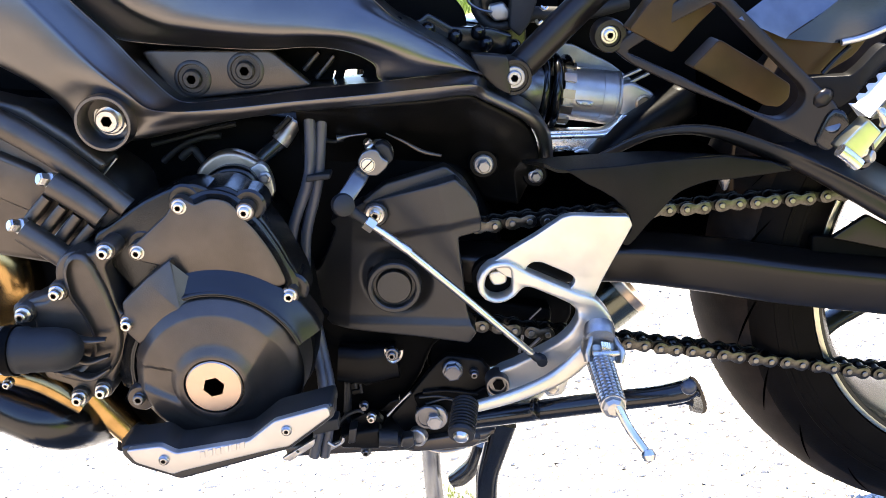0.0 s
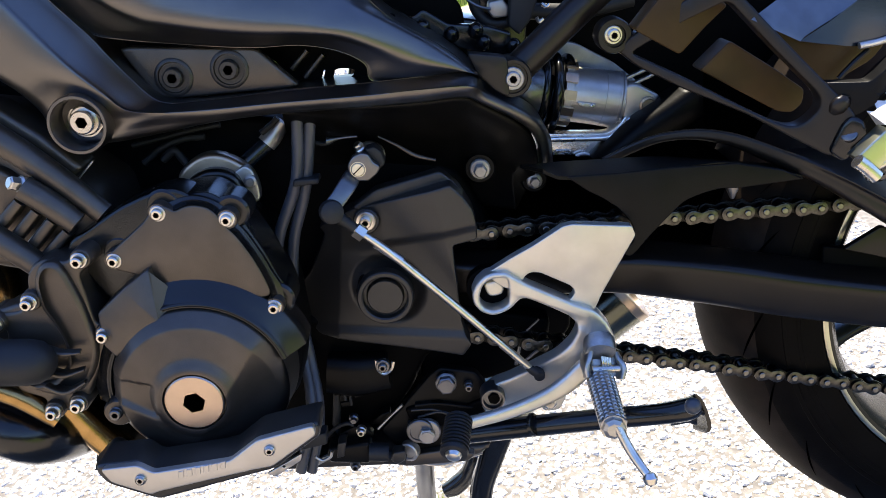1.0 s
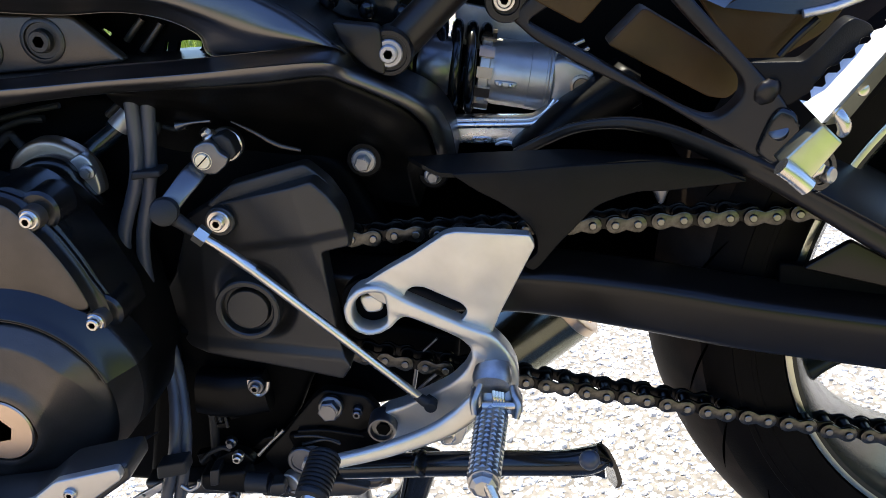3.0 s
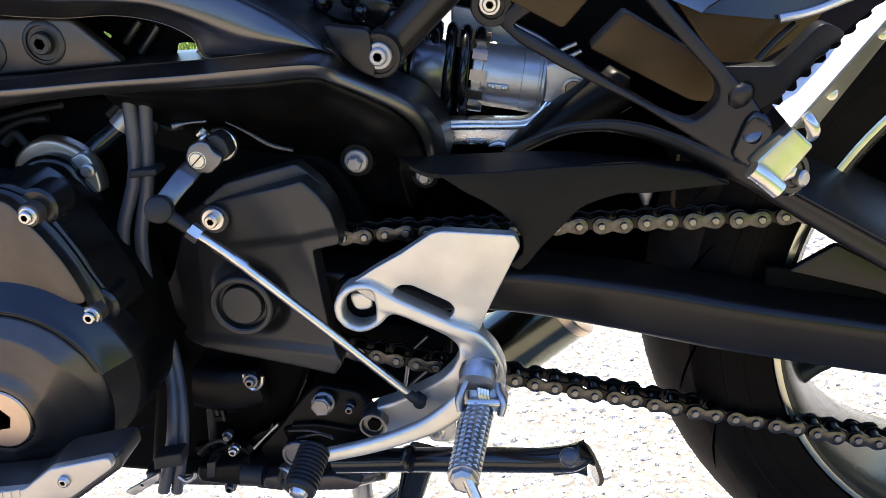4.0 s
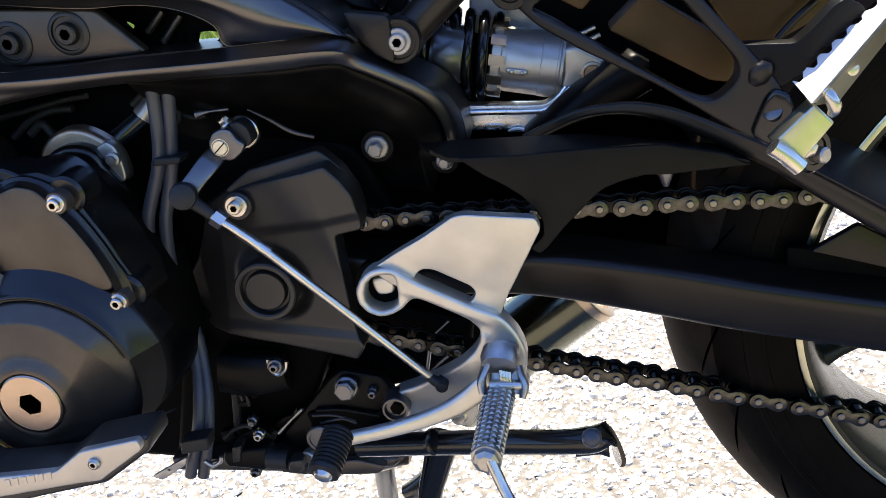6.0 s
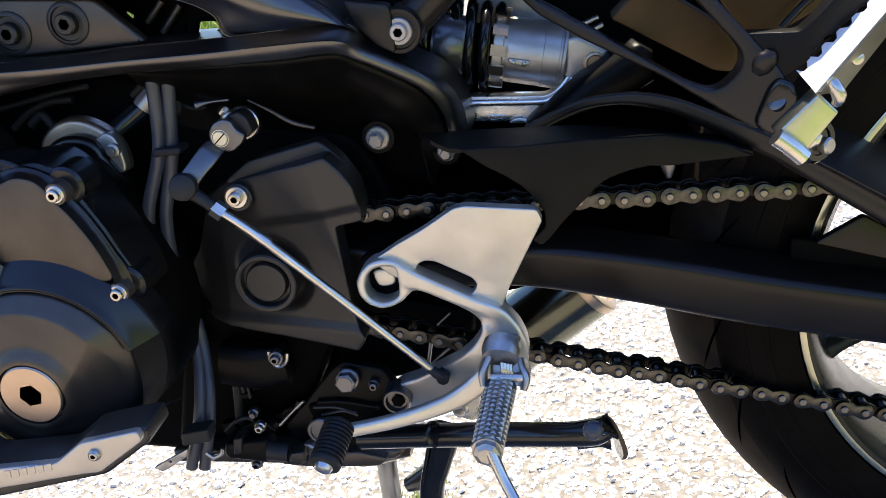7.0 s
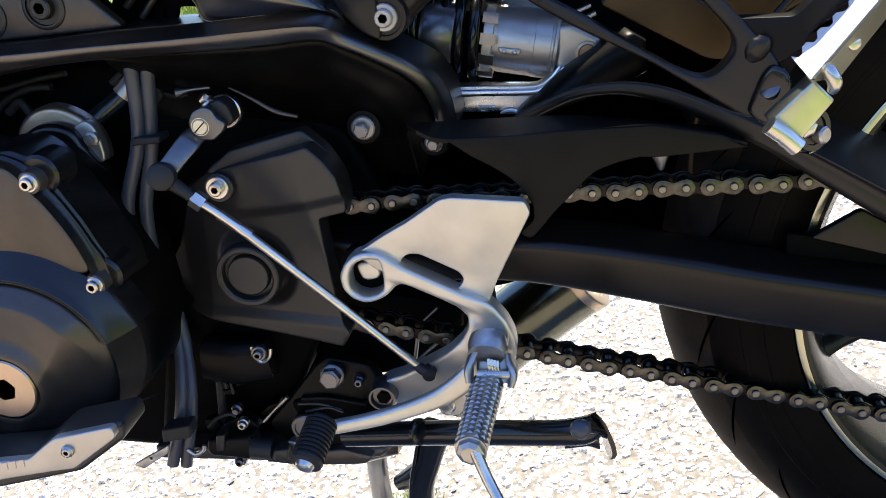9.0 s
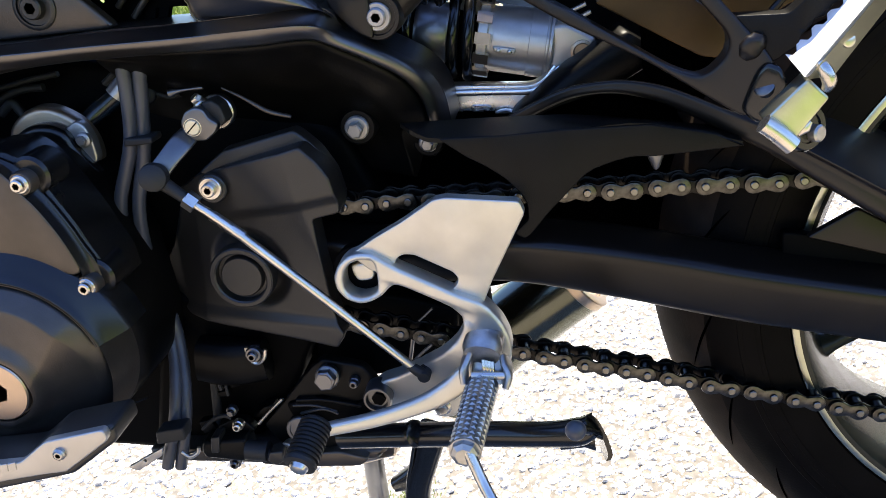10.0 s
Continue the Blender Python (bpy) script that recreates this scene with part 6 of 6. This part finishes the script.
# ---- ground ----
def stone_material(name, lo, hi, rough=0.8):
    m = bpy.data.materials.new(name)
    m.use_nodes = True
    nt = m.node_tree
    bs = nt.nodes["Principled BSDF"]
    bs.inputs["Roughness"].default_value = rough
    geo = nt.nodes.new("ShaderNodeNewGeometry")
    ramp = nt.nodes.new("ShaderNodeValToRGB")
    ramp.color_ramp.elements[0].color, ramp.color_ramp.elements[1].color = (*lo, 1), (*hi, 1)
    co = nt.nodes.new("ShaderNodeTexCoord")
    tx = nt.nodes.new("ShaderNodeTexNoise")
    tx.inputs["Scale"].default_value, tx.inputs["Detail"].default_value = 220, 4
    nt.links.new(co.outputs["Object"], tx.inputs["Vector"])
    mix = nt.nodes.new("ShaderNodeMath")
    mix.operation = "MULTIPLY_ADD"
    mix.inputs[1].default_value, mix.inputs[2].default_value = 0.5, 0.0
    nt.links.new(tx.outputs["Fac"], mix.inputs[0])
    add = nt.nodes.new("ShaderNodeMath")
    add.operation = "MULTIPLY_ADD"
    add.inputs[1].default_value = 0.75
    nt.links.new(geo.outputs["Random Per Island"], add.inputs[0])
    nt.links.new(mix.outputs[0], add.inputs[2])
    nt.links.new(add.outputs[0], ramp.inputs[0])
    nt.links.new(ramp.outputs[0], bs.inputs["Base Color"])
    bp = nt.nodes.new("ShaderNodeBump")
    bp.inputs["Strength"].default_value, bp.inputs["Distance"].default_value = 0.5, 0.001
    nt.links.new(tx.outputs["Fac"], bp.inputs["Height"])
    nt.links.new(bp.outputs[0], bs.inputs["Normal"])
    return m


M_BED = mat("gravel_bed", (0.37, 0.305, 0.23), 0.9, vary=0.25, scale=60, bump=0.6, grain=300)
M_CHIP = stone_material("pale_stone_chips", (0.43, 0.398, 0.355), (0.88, 0.856, 0.808))
M_GRASS = stone_material("lawn_grass", (0.09, 0.14, 0.02), (0.30, 0.36, 0.06), 0.7)
M_LAWN = mat("lawn_soil", (0.22, 0.28, 0.05), 0.9, vary=0.35, scale=8, bump=0.5, grain=90)


def sheet(name, pts, z, material, label, category):
    me = bpy.data.meshes.new(name)
    me.from_pydata([(x, y, z) for x, y in pts], [], [tuple(range(len(pts)))])
    me.materials.append(material)
    return tagged(new(name, me), label, category, kind="structure")


sheet("ground", [(-300, -300), (300, -300), (300, 300), (-300, 300)], -0.004, M_LAWN, "green lawn ground running out to the horizon", "lawn")
M_BEDGREY = mat("grey_gravel_bed", (0.22, 0.195, 0.16), 0.9, vary=0.3, scale=80, bump=0.6, grain=300)
DRIVE = [(-14, -9), (1.6, -9), (0.5, -1.1), (14, -0.5), (14, 9), (1.5, 9), (-1.0, 4.5), (-14, 4.0)]
sheet("road", DRIVE, 0.0, M_BED, "pale gravel drive under the motorcycle", "gravel drive")
sheet("pavement", [(-2.6, -0.3), (1.6, -0.3), (1.6, 4.2), (-2.6, 4.2)], 0.002, M_BEDGREY, "grey bed under pale stone chips", "gravel bed")


def chips(name, x0, x1, y0, y1, size, seed, label="pale grey and cream stone chips of a gravel drive"):
    """Broken stones lying side by side, each a low faceted block with its own tilt and height."""
    rnd = random.Random(seed)
    vs, fs = [], []
    nx, ny = int((x1 - x0) / size), int((y1 - y0) / size)
    for i in range(nx):
        for j in range(ny):
            big = rnd.random() ** 2
            cx, cy = x0 + (i + 0.5 + rnd.uniform(-0.45, 0.45)) * size, y0 + (j + 0.5 + rnd.uniform(-0.45, 0.45)) * size
            r = size * (0.42 + 0.42 * big)
            k = rnd.choice((5, 6, 6, 7))
            h = r * rnd.uniform(0.3, 0.75)
            tx, ty = rnd.gauss(0, 0.2), rnd.gauss(0, 0.2)
            a0, el, turn = rnd.uniform(0, 6.28), rnd.uniform(0.5, 1.0), rnd.uniform(0, 3.14)
            ct, st, base = math.cos(turn), math.sin(turn), len(vs)
            for ring, f in ((0, 1.0), (1, 0.74)):
                for q in range(k):
                    a = a0 + q * 2 * math.pi / k + rnd.uniform(-0.2, 0.2)
                    rr = r * f * rnd.uniform(0.82, 1.12)
                    u, w = rr * math.cos(a), rr * el * math.sin(a)
                    u, w = u * ct - w * st, u * st + w * ct
                    vs.append((cx + u, cy + w, (h if ring else 0.15 * h) + tx * u + ty * w))
            for q in range(k):
                fs.append((base + q, base + (q + 1) % k, base + k + (q + 1) % k, base + k + q))
            fs.append(tuple(base + k + q for q in range(k)))
    me = bpy.data.meshes.new(name)
    me.from_pydata(vs, [], fs)
    me.materials.append(M_CHIP)
    return tagged(new(name, me), label, "gravel", kind="stuff")


chips("gravel", -1.0, 0.85, 0.03, 1.2, 0.0112, 3)
chips("gravel", -0.15, 0.85, -0.3, 0.03, 0.0112, 9)
chips("gravel", -1.6, 1.2, 1.2, 2.0, 0.016, 6)
chips("gravel", -2.6, 1.6, 2.0, 4.2, 0.03, 4)
chips("fine_gravel", -1.0, 0.85, 0.0, 1.0, 0.0075, 12, "fine pale grit between the stones of a gravel drive")


def blades(name, spots, size, seed, label):
    """Grass as thin bent blades."""
    rnd = random.Random(seed)
    vs, fs = [], []
    for cx, cy in spots:
        a, h = rnd.uniform(0, 6.28), size * rnd.uniform(0.5, 1.2)
        w, ln = size * 0.06, rnd.uniform(0.1, 0.7) * h
        dx, dy = math.cos(a), math.sin(a)
        o = len(vs)
        vs += [(cx - dy * w, cy + dx * w, 0), (cx + dy * w, cy - dx * w, 0), (cx + dx * ln * 0.4 + dy * w * 0.7, cy + dy * ln * 0.4 - dx * w * 0.7, h * 0.65),
               (cx + dx * ln * 0.4 - dy * w * 0.7, cy + dy * ln * 0.4 + dx * w * 0.7, h * 0.65), (cx + dx * ln, cy + dy * ln, h)]
        fs += [(o, o + 1, o + 2, o + 3), (o + 3, o + 2, o + 4)]
    me = bpy.data.meshes.new(name)
    me.from_pydata(vs, [], fs)
    me.materials.append(M_GRASS)
    return tagged(new(name, me), label, "grass", kind="stuff")


rnd = random.Random(8)
blades("lawn_grass", [(x, 4.5 + max(0, x + 1) * 1.8 + rnd.uniform(0.02, 3.5)) for x in (rnd.uniform(-6, 1.5) for _ in range(30000))], 0.09, 1, "sunlit yellow-green lawn grass beside the drive")
blades("grass_tuft", [(-0.09 + rnd.gauss(0, 0.02), 0.23 + rnd.gauss(0, 0.012)) for _ in range(160)], 0.012, 2, "small yellow-green grass tuft in the gravel")


# ---- unseen hedge added on the near side, a dark horizon for reflections ----
M_LEAF = stone_material("hedge_leaves", (0.04, 0.065, 0.012), (0.12, 0.17, 0.03), 0.6)
M_WOOD = mat("hedge_shade", (0.012, 0.012, 0.007), 0.9, vary=0.3, scale=4)


def hedge(name, line, height, seed):
    rnd = random.Random(seed)
    vs, fs = [], []
    pts = spline([(*p, 0.0) for p in line], 10)
    for p, q in zip(pts, pts[1:]):
        dx, dy = q[0] - p[0], q[1] - p[1]
        ln = math.hypot(dx, dy)
        for _ in range(int(ln * height * 55)):
            f, z = rnd.random(), rnd.uniform(0.0, height * (1 + 0.06 * math.sin(p[0] * 3)))
            cx, cy = p[0] + dx * f + rnd.gauss(0, 0.16), p[1] + dy * f + rnd.gauss(0, 0.16)
            r = rnd.uniform(0.05, 0.12)
            u = Vector((rnd.gauss(0, 1), rnd.gauss(0, 1), rnd.gauss(0, 1))).normalized() * r
            w = u.orthogonal().normalized() * r * 0.6
            o, c = len(vs), Vector((cx, cy, z))
            vs += [tuple(c - u), tuple(c + w), tuple(c + u), tuple(c - w)]
            fs.append((o, o + 1, o + 2, o + 3))
    me = bpy.data.meshes.new(name)
    me.from_pydata(vs, [], fs)
    me.materials.append(M_LEAF)
    leaves = tagged(new(name, me), "unseen dark green hedge added for reflections", "hedge", kind="stuff")
    core, faces = [], []
    for x, y, _ in pts:
        core += [(x * 1.03, y * 1.03, -0.01), (x * 1.03, y * 1.03, height * 0.97)]
    for i in range(len(pts) - 1):
        faces.append((2 * i, 2 * i + 2, 2 * i + 3, 2 * i + 1))
    me = bpy.data.meshes.new("backdrop")
    me.from_pydata(core, [], faces)
    me.materials.append(M_WOOD)
    tagged(new("backdrop", me), "dark core of the unseen hedge added for reflections", "hedge", kind="structure")
    return leaves


hedge("hedge", [(-13, 4), (-12, -4.5), (-7, -8.4), (0, -9.4), (7, -8.6), (12, -4.5), (13, 4)], 1.8, 5)
